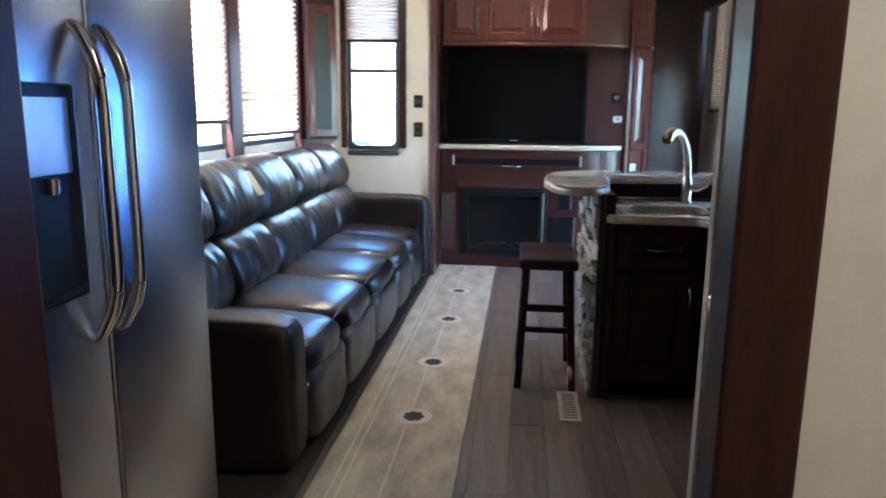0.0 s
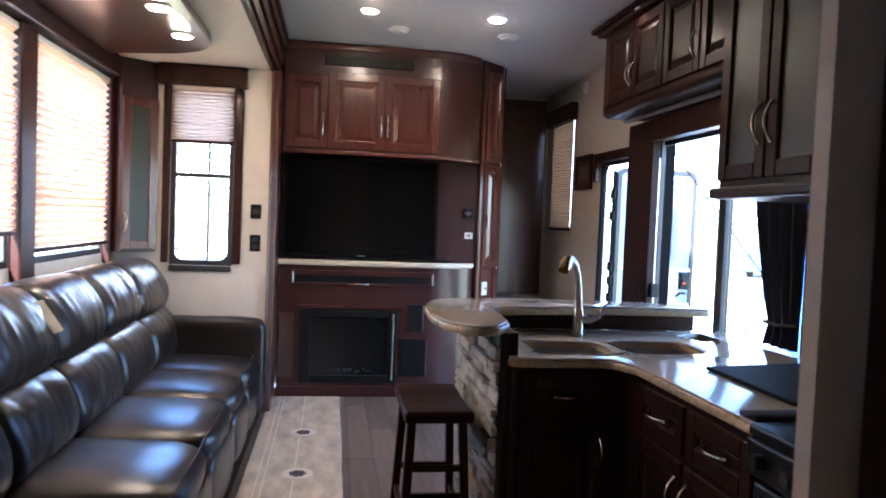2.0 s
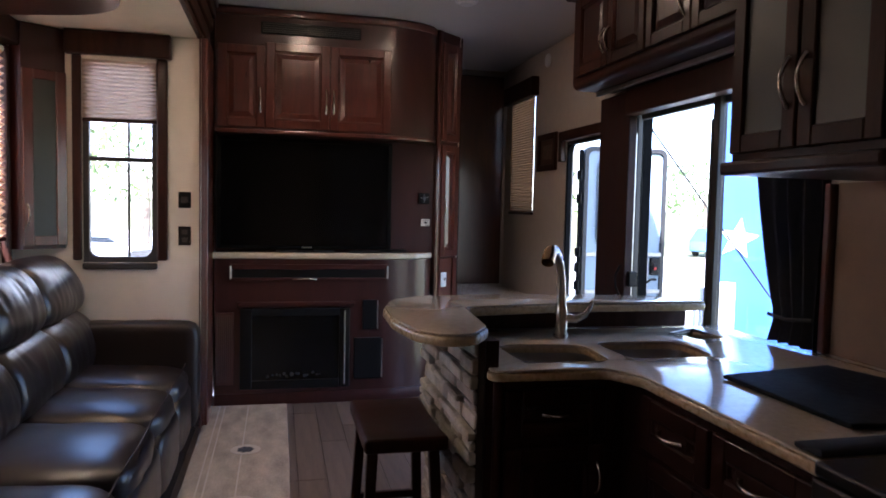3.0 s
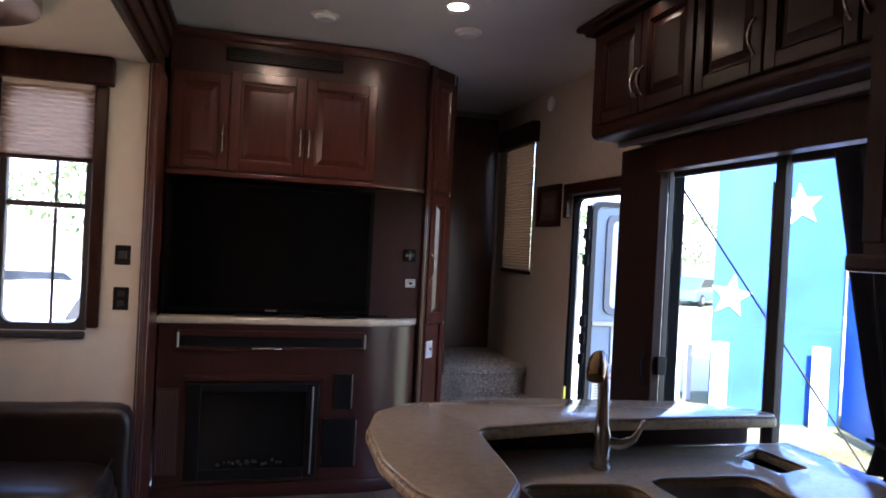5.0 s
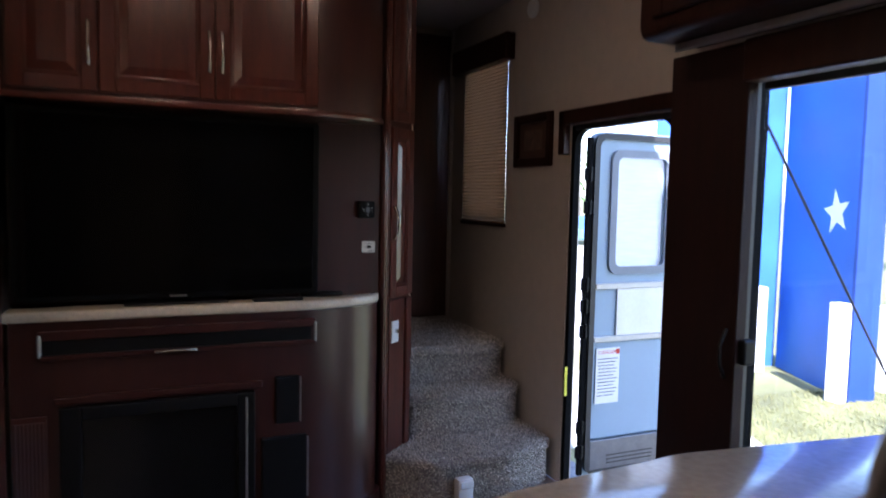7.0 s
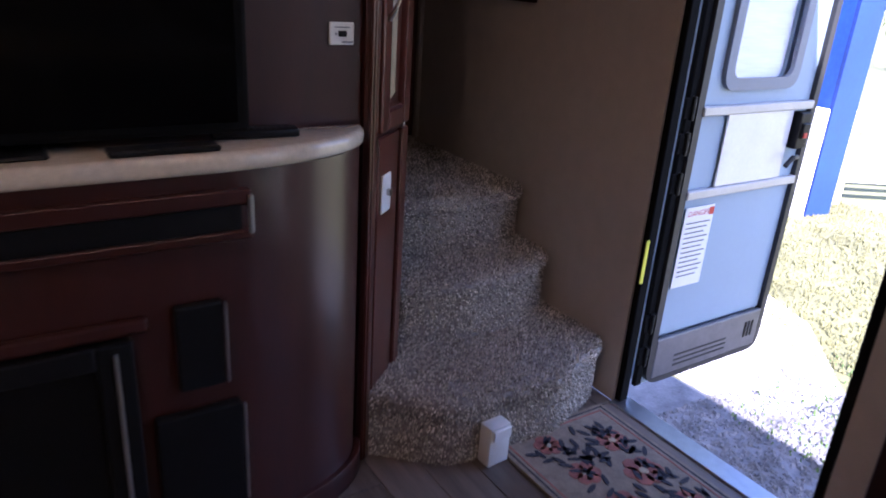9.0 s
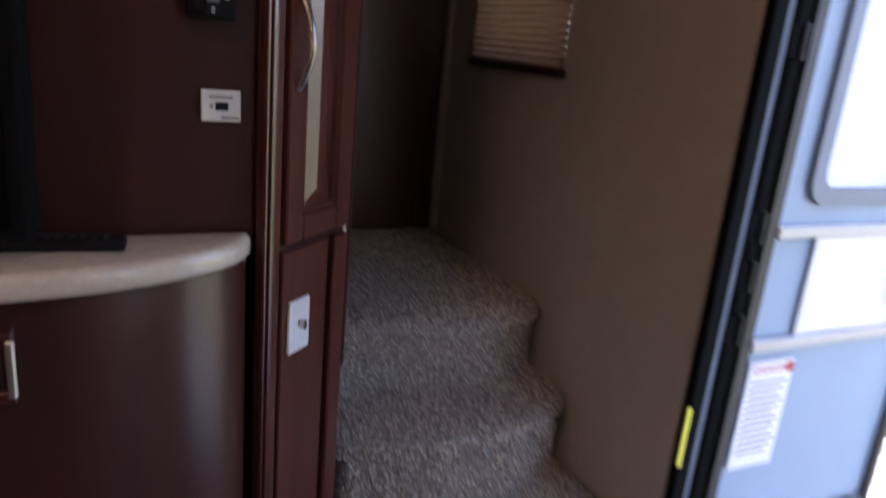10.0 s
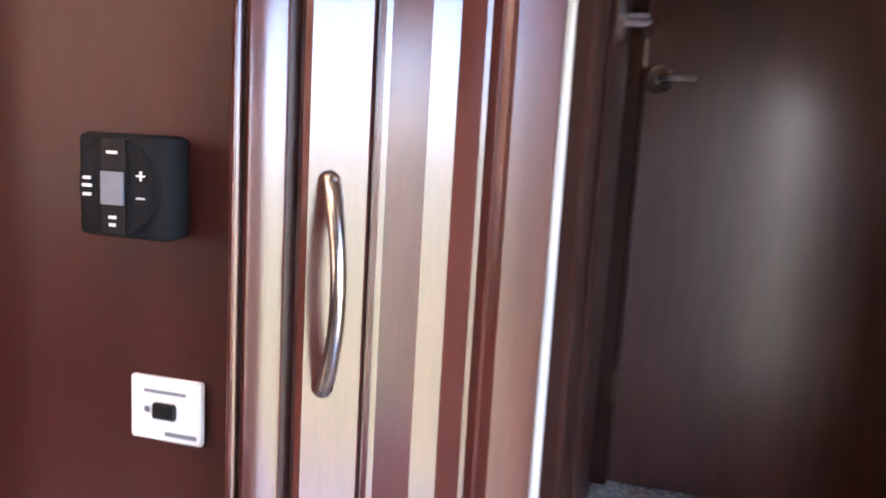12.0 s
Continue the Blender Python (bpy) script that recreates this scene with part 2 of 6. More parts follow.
RV_SKIN = mat("trailer_outer_skin", (0.70, 0.69, 0.66), 0.4, scale=4, dark=0.95)
CAR_PAINT = mat("car_paint", (0.35, 0.36, 0.38), 0.25, 0.4, scale=6, dark=0.95, coat=0.5)
CAR_BLUE = mat("blue_car_paint", (0.10, 0.22, 0.42), 0.25, 0.3, scale=6, dark=0.95, coat=0.5)
TYRE = mat("tyre_rubber", (0.02, 0.02, 0.02), 0.8, scale=20)
CAR_GLASS = mat("car_window", (0.02, 0.025, 0.03), 0.08, scale=3, dark=0.9)

# ---------------------------------------------------------------- mesh helpers
ORIGIN = {}


def thing(name, label, category, at=(0, 0, 0), group="", kind=""):
    ob = new(name)
    ob.empty_display_size = 0.1
    ob.location = at
    ORIGIN[ob.name] = Vector(at)
    return tagged(ob, label, category, group, kind)


def part(name, bm, material, parent=None, label="", smooth=False):
    """Links a bmesh in world places as one mesh under a thing or a part."""
    origin = ORIGIN[parent.name] if parent else Vector((0, 0, 0))
    bmesh.ops.translate(bm, verts=bm.verts, vec=-origin)
    bmesh.ops.recalc_face_normals(bm, faces=bm.faces)
    me = bpy.data.meshes.new(name)
    bm.to_mesh(me)
    bm.free()
    me.materials.append(material)
    if smooth:
        for p in me.polygons:
            p.use_smooth = True
        me.set_sharp_from_angle(angle=radians(40))
    ob = new(name, me)
    if parent:
        ob.parent = parent
    ORIGIN[ob.name] = origin
    return tagged(ob, label)


def structure(name, bm, material, label, smooth=False):
    ob = part(name, bm, material, None, label, smooth)
    return tagged(ob, label, name.split("_")[0], kind="structure")


def box(x0, x1, y0, y1, z0, z1, bev=0.0, seg=2, bm=None, m=None):
    own = bmesh.new()
    bmesh.ops.create_cube(own, size=1)
    for v in own.verts:
        v.co = Vector(((x0 + x1) / 2 + v.co.x * (x1 - x0), (y0 + y1) / 2 + v.co.y * (y1 - y0), (z0 + z1) / 2 + v.co.z * (z1 - z0)))
    if bev:
        bmesh.ops.bevel(own, geom=own.edges[:], offset=min(bev, 0.49 * min(x1 - x0, y1 - y0, z1 - z0)), segments=seg, affect="EDGES", profile=0.5)
    return merge(own, bm, m)


def merge(own, bm, m=None):
    if m is not None:
        bmesh.ops.transform(own, matrix=m, verts=own.verts)
    if bm is None:
        return own
    me = bpy.data.meshes.new("tmp")
    own.to_mesh(me)
    own.free()
    bm.from_mesh(me)
    bpy.data.meshes.remove(me)
    return bm


def prism(points, z0, z1, bev=0.0, seg=2, bm=None, m=None):
    """An upright solid on a plan outline; the rims are rounded by bev."""
    own = bmesh.new()
    low = [own.verts.new((x, y, z0)) for x, y in points]
    face = own.faces.new(low)
    up = bmesh.ops.extrude_face_region(own, geom=[face])["geom"]
    bmesh.ops.translate(own, verts=[v for v in up if isinstance(v, bmesh.types.BMVert)], vec=(0, 0, z1 - z0))
    if bev:
        rims = [e for e in own.edges if abs(e.verts[0].co.z - e.verts[1].co.z) < 1e-6]
        bmesh.ops.bevel(own, geom=rims, offset=bev, segments=seg, affect="EDGES", profile=0.5)
    return merge(own, bm, m)


def rounded(points, radii, steps=6):
    """A plan outline with rounded corners."""
    out, n = [], len(points)
    for i, p in enumerate(points):
        r = radii[i] if not isinstance(radii, (int, float)) else radii
        p = Vector(p)
        if r <= 0:
            out.append(tuple(p))
            continue
        a, b = Vector(points[i - 1]) - p, Vector(points[(i + 1) % n]) - p
        half = a.angle(b) / 2
        cut = min(r / math.tan(half), a.length * 0.49, b.length * 0.49)
        s, e = p + a.normalized() * cut, p + b.normalized() * cut
        for k in range(steps + 1):
            t = k / steps
            out.append(tuple((1 - t) ** 2 * s + 2 * t * (1 - t) * p + t * t * e))
    return out


def tube(points, radius, sides=10, bm=None, m=None, flat=1.0):
    """A rod swept along points; radius may be one for each point."""
    own = bmesh.new()
    pts = [Vector(p) for p in points]
    rings, last = [], None
    for i, p in enumerate(pts):
        way = (pts[min(i + 1, len(pts) - 1)] - pts[max(i - 1, 0)]).normalized()
        if last is None:
            last = Vector((0, 0, 1)) if abs(way.z) < 0.7 else Vector((1, 0, 0))
            last = way.cross(last)
        a = (last - way * last.dot(way)).normalized()
        last = a
        b = way.cross(a).normalized()
        r = radius if isinstance(radius, (int, float)) else radius[i]
        rings.append([own.verts.new(p + r * (math.cos(t) * a + flat * math.sin(t) * b)) for t in [2 * math.pi * k / sides for k in range(sides)]])
    for r0, r1 in zip(rings, rings[1:]):
        for k in range(sides):
            own.faces.new((r0[k], r0[(k + 1) % sides], r1[(k + 1) % sides], r1[k]))
    own.faces.new(rings[0][::-1])
    own.faces.new(rings[-1])
    return merge(own, bm, m)


def disc(centre, radius, depth, axis="z", sides=24, bm=None, bev=0.0, m=None, r2=None):
    own = bmesh.new()
    bmesh.ops.create_cone(own, cap_ends=True, segments=sides, radius1=radius, radius2=radius if r2 is None else r2, depth=depth)
    turn = {"z": Matrix(), "x": Matrix.Rotation(radians(90), 4, "Y"), "y": Matrix.Rotation(radians(90), 4, "X")}[axis]
    if bev:
        rims = [e for e in own.edges if abs(e.verts[0].co.z - e.verts[1].co.z) < 1e-6]
        bmesh.ops.bevel(own, geom=rims, offset=bev, segments=2, affect="EDGES")
    bmesh.ops.transform(own, matrix=Matrix.Translation(centre) @ turn, verts=own.verts)
    return merge(own, bm, m)


def wall_plane(axis, at, thick, a0, a1, z0, z1, holes=()):
    """A wall slab with real rectangular openings. axis 'x': the wall stands at x = at and runs along y. holes: (a0, a1, z0, z1)."""
    bm = bmesh.new()
    av = sorted({a0, a1, *[v for h in holes for v in h[:2]]})
    zv = sorted({z0, z1, *[v for h in holes for v in h[2:]]})
    for p, q in zip(av, av[1:]):
        for r, s in zip(zv, zv[1:]):
            mid = ((p + q) / 2, (r + s) / 2)
            if any(h[0] < mid[0] < h[1] and h[2] < mid[1] < h[3] for h in holes):
                continue
            if axis == "x":
                box(at, at + thick, p, q, r, s, bm=bm)
            else:
                box(p, q, at, at + thick, r, s, bm=bm)
    bmesh.ops.remove_doubles(bm, verts=bm.verts, dist=1e-5)
    inner = [f for f in bm.faces if all(len(e.link_faces) > 2 for e in f.edges)]
    twice = {}
    for f in bm.faces:
        twice.setdefault(tuple(round(c, 4) for c in f.calc_center_median()), []).append(f)
    bmesh.ops.delete(bm, geom=[f for fs in twice.values() if len(fs) > 1 for f in fs], context="FACES_ONLY")
    return bm


def arc_pull(a, b, out, lift=0.03, radius=0.006, bm=None, m=None):
    """A bow handle between two points that stands off along out."""
    a, b, out = Vector(a), Vector(b), Vector(out).normalized()
    n = 20
    pts = [a.lerp(b, t) + out * (lift * math.sin(math.pi * t) ** 0.75 + 0.001) for t in [k / n for k in range(n + 1)]]
    own = tube(pts, [radius * (1.0 + 0.35 * abs(2 * k / n - 1) ** 3) for k in range(n + 1)], 10)
    for p in (a, b):
        bmesh.ops.create_uvsphere(own, u_segments=8, v_segments=6, radius=radius * 1.45, matrix=Matrix.Translation(p + out * 0.002))
    return merge(own, bm, m)


def raised_panel(width, height, m, parent, material=None, handle=None, name="door", glass=None):
    """A cabinet door in the plane y = 0 (x across, z up, its face towards -y), moved by m: stiles, rails, a bevelled field."""
    material = material or CHERRY
    st = min(0.058, width * 0.24)
    bm = bmesh.new()
    for x0, x1, z0, z1 in ((0, st, 0, height), (width - st, width, 0, height), (st, width - st, 0, st), (st, width - st, height - st, height)):
        box(x0, x1, -0.020, 0, z0, z1, 0.004, 1, bm)
    bmesh.ops.transform(bm, matrix=m, verts=bm.verts)
    door = part(name, bm, material, parent)
    own = bmesh.new()
    if glass:
        box(st - 0.004, width - st + 0.004, -0.008, -0.003, st - 0.004, height - st + 0.004, bm=own)
        bmesh.ops.transform(own, matrix=m, verts=own.verts)
        part("pane", own, glass, door, "frosted glass pane")
    else:
        x0, x1, z0, z1 = st, width - st, st, height - st
        b = min(0.03, (x1 - x0) * 0.25)
        ring = lambda d, y: [own.verts.new(v) for v in ((x0 + d, y, z0 + d), (x1 - d, y, z0 + d), (x1 - d, y, z1 - d), (x0 + d, y, z1 - d))]
        rows = [ring(0, -0.019), ring(0.004, -0.013), ring(0.008, -0.0145), ring(0.012, -0.005), ring(0.017, -0.005), ring(b + 0.017, -0.016)]
        for r0, r1 in zip(rows, rows[1:]):
            for k in range(4):
                own.faces.new((r0[k], r0[(k + 1) % 4], r1[(k + 1) % 4], r1[k]))
        own.faces.new(rows[-1])
        bmesh.ops.transform(own, matrix=m, verts=own.verts)
        part("field_panel", own, material, door)
    if handle:
        (hx0, hz0), (hx1, hz1) = handle
        part("handle", arc_pull((hx0, -0.020, hz0), (hx1, -0.020, hz1), (0, -1, 0), m=m), NICKEL, door, "brushed nickel bow handle", True)
    return door


def facing(x, y, z, turn):
    """Places a door's plane: its left lower corner and the turn about z (0 faces -y, -90 faces -x)."""
    return Matrix.Translation((x, y, z)) @ Matrix.Rotation(radians(turn), 4, "Z")

# ---------------------------------------------------------------- the setting
CEIL = 2.76
LAND = 0.675
structure("floor", box(-0.30, 2.36, -0.6, 7.45, -0.10, -0.012), SEAM, "trailer floor under grey-brown wood-look vinyl planks")
structure("floor_slide", box(-1.46, -0.302, 1.2, 6.77, -0.10, -0.004), SEAM, "slide-out floor under the sofa")
structure("ceiling", box(-0.35, 2.46, -0.7, 8.9, CEIL, CEIL + 0.08), CEILING, "white vinyl ceiling panel")
structure("ceiling_slide", box(-1.46, -0.30, 1.2, 6.77, 2.43, 2.49), CREAM, "cream ceiling of the slide-out")
# right-hand side wall with the slider, the entry door and the stair window
SLIDER = (4.34, 5.95, 0.05, 2.05)
ENTRY = (6.40, 7.20, 0.0, 1.955)
STAIRWIN = (7.906, 8.49, 1.41, 2.46)
structure("wall_kitchen", wall_plane("x", 2.24, 0.14, -0.6, 6.25, 0, CEIL, [SLIDER]), WALLPAPER, "beige papered wall around the sliding glass door")
structure("wall_entry", wall_plane("x", 2.355, 0.07, 6.252, 8.90, 0, CEIL, [ENTRY, STAIRWIN]), WALLPAPER, "beige papered wall beside the carpeted stairs")
structure("wall_slide_side", wall_plane("x", -1.40, 0.06, 1.2, 6.77, 0, 2.43, [(3.70, 5.16, 1.12, 2.28), (5.34, 6.52, 1.12, 2.28)]), CREAM, "cream slide-out wall with two shaded windows")
structure("wall_slide_end", wall_plane("y", 6.71, 0.06, -1.338, -0.275, 0, 2.43, [(-0.955, -0.53, 1.045, 2.28)]), CREAM, "cream end wall of the slide-out")
structure("wall_slide_rear", box(-1.338, -0.36, 1.2, 1.26, 0, 2.43), CREAM, "cream rear wall of the slide-out")
structure("wall_left_front", box(-0.345, -0.275, 6.772, 7.618, 0, CEIL), CREAM, "cream wall behind the slide-out trim")
structure("wall_front", box(-0.35, 1.60, 7.62, 7.70, 0, CEIL), CREAM, "partition behind the entertainment wall")
structure("wall_hall", wall_plane("y", 8.76, 0.08, 1.50, 2.353, 0, CEIL), WALLPAPER, "beige partition around the bedroom door")
structure("wall_hall_side", wall_plane("x", 1.54, 0.06, 7.702, 8.757, 0, CEIL), WALLPAPER, "beige side wall of the stair landing")
structure("wall_rear", box(-0.35, 2.24, -0.66, -0.6, 0, CEIL), WALLPAPER, "beige rear wall behind the walk")
structure("wall_left_rear", box(-0.36, -0.30, -0.6, 1.548, 0, CEIL), WALLPAPER, "beige wall beside the rear passage")
structure("wall_partition_right", box(0.876, 2.24, 1.93, 2.0, 0, CEIL), WALLPAPER, "textured beige partition beside the doorway")
structure("wall_kitchen_end", box(0.886, 2.24, 2.485, 2.522, 0, CEIL), WALLPAPER, "beige end wall of the kitchen galley")
structure("trim_doorway_right", box(0.765, 0.880, 1.915, 2.015, 0, 2.42, 0.008), WALNUT, "dark wood door casing")
structure("trim_doorway_left", box(-0.335, -0.235, 1.55, 1.90, 0, 2.42, 0.008), WALNUT, "dark wood door casing beside the refrigerator")
structure("trim_doorway_head", box(-0.335, 0.880, 1.915, 2.005, 2.422, 2.52, 0.008), WALNUT, "dark wood head casing")
structure("wall_doorway_head", box(-0.36, 0.874, 1.94, 2.0, 2.522, CEIL), WALLPAPER, "beige wall over the doorway")
# slide-out fascia with stepped crown moulding, and the upright trim at its end
bm = box(-0.335, -0.275, 2.0, 7.06, 2.435, CEIL - 0.002)
for dx, z0 in ((0.018, 2.47), (0.036, 2.55), (0.055, 2.64), (0.072, 2.71)):
    box(-0.275, -0.275 + dx, 2.0, 7.06, z0, CEIL - 0.002, 0.006, 1, bm)
structure("trim_fascia", bm, WALNUT, "dark stepped crown along the slide-out opening")
bm = box(-0.272, -0.235, 6.70, 7.06, 0, 2.434, 0.004, 1)
for k in range(3):
    box(-0.285 + 0.012 * k, -0.277 + 0.012 * k, 6.680 + 0.004 * k, 6.70, 0, 2.434, 0.003, 1, bm)
structure("trim_slide_end", bm, CHERRY, "reeded reddish wood trim at the slide-out's edge")
structure("trim_post", box(2.185, 2.236, 5.862, 6.25, 0, 2.13, 0.004, 1), POST, "dark wood pilaster between slider and entry door")
bm = box(2.315, 2.354, 7.205, 7.262, 1.80, 2.03, 0.004, 1)
box(2.315, 2.354, 6.302, 7.262, 1.957, 2.03, 0.004, 1, bm)
structure("trim_entry_head", bm, WALNUT, "dark wood trim over the entry door")
structure("trim_sill", box(2.335, 2.425, 6.40, 7.20, -0.03, 0.008, 0.004, 1), ALU, "aluminium entry threshold")
# jamb of the entry: dark extrusion, rounded above
for y in (6.405, 7.17):
    structure("trim_jamb", box(2.36, 2.40, y, y + 0.028, 0.009, 1.95, 0.003, 1), RUBBER, "dark aluminium entry jamb")
structure("trim_jamb_head", box(2.36, 2.40, 6.435, 7.169, 1.925, 1.953, 0.003, 1), DARK_ALU, "dark aluminium entry head")
TO_YZ = Matrix(((0, 0, 1, 0), (1, 0, 0, 0), (0, 1, 0, 0), (0, 0, 0, 1)))
for y, sy in ((7.170, -1), (6.433, 1)):
    arc = [(y + sy * 0.085 * (1 - math.sin(k * math.pi / 16)), 1.925 - 0.085 * (1 - math.cos(k * math.pi / 16))) for k in range(9)]
    structure("trim_jamb_corner", prism([(y, 1.925)] + arc, 2.362, 2.398, m=TO_YZ), RUBBER, "dark rounded corner of the entry jamb")
# planks of the floor
random.seed(4)
PLANK_MESH = {}
FLOOR = bpy.data.objects["floor"]


def plank(x0, x1, y0, y1):
    key = (round(x1 - x0, 3), round(y1 - y0, 3))
    if key not in PLANK_MESH:
        bm = box(0, key[0] - 0.002, 0, key[1] - 0.002, -0.012, 0, 0.0015, 1)
        me = bpy.data.meshes.new("plank")
        bm.to_mesh(me)
        bm.free()
        me.materials.append(PLANK)
        PLANK_MESH[key] = me
    ob = new("plank", PLANK_MESH[key])
    ob.parent = FLOOR
    ob.location = (x0, y0, 0)


W = 0.152
for i in range(18):
    x0 = -0.30 + i * W
    x1 = min(2.353, x0 + W)
    y = -0.6 - random.choice((0.0, 0.3, 0.6, 0.9))
    while y < 7.44:
        y1 = y + 1.2
        if y1 > -0.6:
            plank(x0, x1, max(y, -0.6), min(y1, 7.44))
        y = y1

# ---------------------------------------------------------------- stairs
stairs = thing("staircase", "grey-brown carpeted stairs curving up to a landing", "stairs", (2.0, 7.4, 0))
S1 = rounded([(1.36, 7.37), (1.58, 7.16), (2.02, 7.13), (2.345, 7.27), (2.345, 7.9), (1.60, 7.9)], [0.02, 0.14, 0.2, 0.1, 0, 0])
S2 = rounded([(1.60, 7.56), (1.86, 7.49), (2.10, 7.49), (2.345, 7.62), (2.345, 8.0), (1.60, 8.0)], [0.02, 0.16, 0.14, 0.12, 0, 0])
S3 = rounded([(1.60, 7.80), (1.95, 7.75), (2.15, 7.75), (2.345, 7.82), (2.345, 8.755), (1.60, 8.755)], [0.02, 0.12, 0.12, 0.08, 0, 0])


def inset(points, d):
    c = Vector((sum(p[0] for p in points) / len(points), sum(p[1] for p in points) / len(points)))
    return [tuple(Vector(p) + (c - Vector(p)).normalized() * d) for p in points]


for name, outline, z0, z1 in (("lower_step", S1, 0.0, 0.235), ("middle_step", S2, 0.2, 0.455), ("landing", S3, 0.42, LAND)):
    bm = prism(inset(outline, 0.02), z0, z1 - 0.03)
    prism(outline, z1 - 0.055, z1, 0.02, 3, bm)
    part(name, bm, CARPET, stairs, "grey-brown twist-pile carpet", True)

# twisted pile on treads and risers
def pile(parent, spacing, seed):
    rnd = random.Random(seed)
    me = parent.data
    verts, faces = [], []
    for p in me.polygons:
        if p.normal.z < -0.3 or p.center.y + ORIGIN[parent.name].y > 8.3:
            continue
        pts = [me.vertices[i].co for i in p.vertices]
        for k in range(1, len(pts) - 1):
            a, b, c = pts[0], pts[k], pts[k + 1]
            area = (b - a).cross(c - a).length / 2
            n = area / spacing**2
            for _ in range(int(n) + (rnd.random() < n % 1)):
                u, v = rnd.random(), rnd.random()
                if u + v > 1:
                    u, v = 1 - u, 1 - v
                q = a + u * (b - a) + v * (c - a)
                if p.normal.z < 0.5 and (q.x + ORIGIN[parent.name].x > 2.34 or q.y + ORIGIN[parent.name].y > 7.88):
                    continue
                r, h = rnd.uniform(0.0034, 0.0058), rnd.uniform(0.006, 0.012)
                t = Vector((rnd.uniform(-1, 1), rnd.uniform(-1, 1), rnd.uniform(-1, 1)))
                side = p.normal.cross(t).normalized()
                oth = p.normal.cross(side)
                lean = side * rnd.uniform(-0.004, 0.004) + oth * rnd.uniform(-0.004, 0.004) + Vector((0, 0, -0.002 * (1 - p.normal.z)))
                j = len(verts)
                q = q - p.normal * 0.001
                for s in range(3):
                    w = 2 * math.pi * s / 3
                    verts.append(q + side * r * math.cos(w) + oth * r * math.sin(w))
                verts.append(q + p.normal * h + lean)
                faces += [(j, j + 1, j + 3), (j + 1, j + 2, j + 3), (j + 2, j, j + 3)]
    tuft = bpy.data.meshes.new("carpet_pile")
    tuft.from_pydata([tuple(v) for v in verts], [], faces)
    tuft.materials.append(CARPET_TUFT)
    ob = new("carpet_pile", tuft)
    ob.parent = stairs
    ORIGIN[ob.name] = ORIGIN[parent.name]
    return tagged(ob, "speckled twist pile of the carpet", kind="stuff")


for k, name in enumerate(("lower_step", "middle_step", "landing")):
    pile(bpy.data.objects[name], 0.0085, 40 + k)

# ---------------------------------------------------------------- entertainment wall
ent = thing("entertainment_wall", "reddish cherry entertainment wall with fireplace, rounded end and overhead doors", "cabinet", (0.5, 7.3, 0))


def ent_plan(front, depth=7.36, left=-0.232, end=1.345, bend=0.92):
    """The plan of the wall unit: straight front, rounded back to the right."""
    pts = [(left, front)]
    n = 12
    for k in range(n + 1):
        a = math.pi / 2 * k / n
        pts.append((bend + (end - bend) * math.sin(a), front + (depth - front) * (1 - math.cos(a))))
    return pts + [(left, depth)]


part("lower_body", prism(ent_plan(7.16, 7.355, -0.232, 1.335), 0.0, 1.035), CHERRY_GLOSS, ent, "reddish cherry lower body with rounded end", True)
part("countertop", prism(ent_plan(7.135, 7.345, -0.25, 1.342, 0.88), 1.037, 1.083, 0.016, 3), QUARTZ, ent, "light speckled shelf top", True)
part("back_panel", box(-0.25, 1.35, 7.362, 7.40, 1.03, CEIL - 0.003), CHERRY_FLAT, ent)
part("upper_body", prism(ent_plan(7.12), 1.925, CEIL - 0.004), CHERRY_GLOSS, ent, "reddish cherry overhead body with rounded end", True)
part("light_rail", prism(ent_plan(7.105, 7.35, -0.232, 1.352, 0.90), 1.905, 1.932, 0.006, 2), CHERRY, ent, "", True)
part("crown", prism(ent_plan(7.105, 7.36, -0.232, 1.352, 0.90), CEIL - 0.06, CEIL - 0.0045, 0.01, 2), CHERRY, ent, "", True)
bm = box(0.07, 0.75, 7.108, 7.13, 2.585, 2.665, 0.004, 1)
part("air_grille", bm, BLACK, ent, "black slotted air grille")
bm = bmesh.new()
for k in range(5):
    box(0.08, 0.74, 7.102, 7.109, 2.594 + 0.014 * k, 2.599 + 0.014 * k, bm=bm)
part("grille_slats", bm, DARK_ALU, ent)
raised_panel(0.31, 0.555, facing(-0.212, 7.12, 1.945, 0), ent, handle=((0.280, 0.105), (0.280, 0.265)))
raised_panel(0.430, 0.58, facing(0.105, 7.12, 1.945, 0), ent, handle=((0.409, 0.115), (0.409, 0.270)))
raised_panel(0.430, 0.58, facing(0.541, 7.12, 1.945, 0), ent, handle=((0.024, 0.115), (0.024, 0.270)))
# drawer slot, fireplace, small speakers and grilles below
bm = box(-0.13, 0.975, 7.135, 7.159, 0.885, 0.905, 0.003, 1)
box(-0.13, 0.975, 7.135, 7.159, 0.965, 1.0, 0.003, 1, bm)
drawer = part("drawer", bm, CHERRY_FLAT, ent)
part("drawer_slot", box(-0.115, 0.955, 7.145, 7.158, 0.906, 0.964), BLACK, ent, "dark open drawer slot")
for x in (-0.13, 0.965):
    part("end_pull", box(x, x + 0.012, 7.122, 7.134, 0.90, 0.99, 0.003, 1), ALU, ent, "bright metal strip")
part("drawer_handle", arc_pull((0.30, 7.134, 0.895), (0.46, 7.134, 0.895), (0, -1, 0.25), 0.028), NICKEL, ent, "brushed nickel bow handle", True)
part("hearth_moulding", box(-0.08, 0.74, 7.135, 7.159, 0.70, 0.735, 0.008, 2), CHERRY_FLAT, ent)
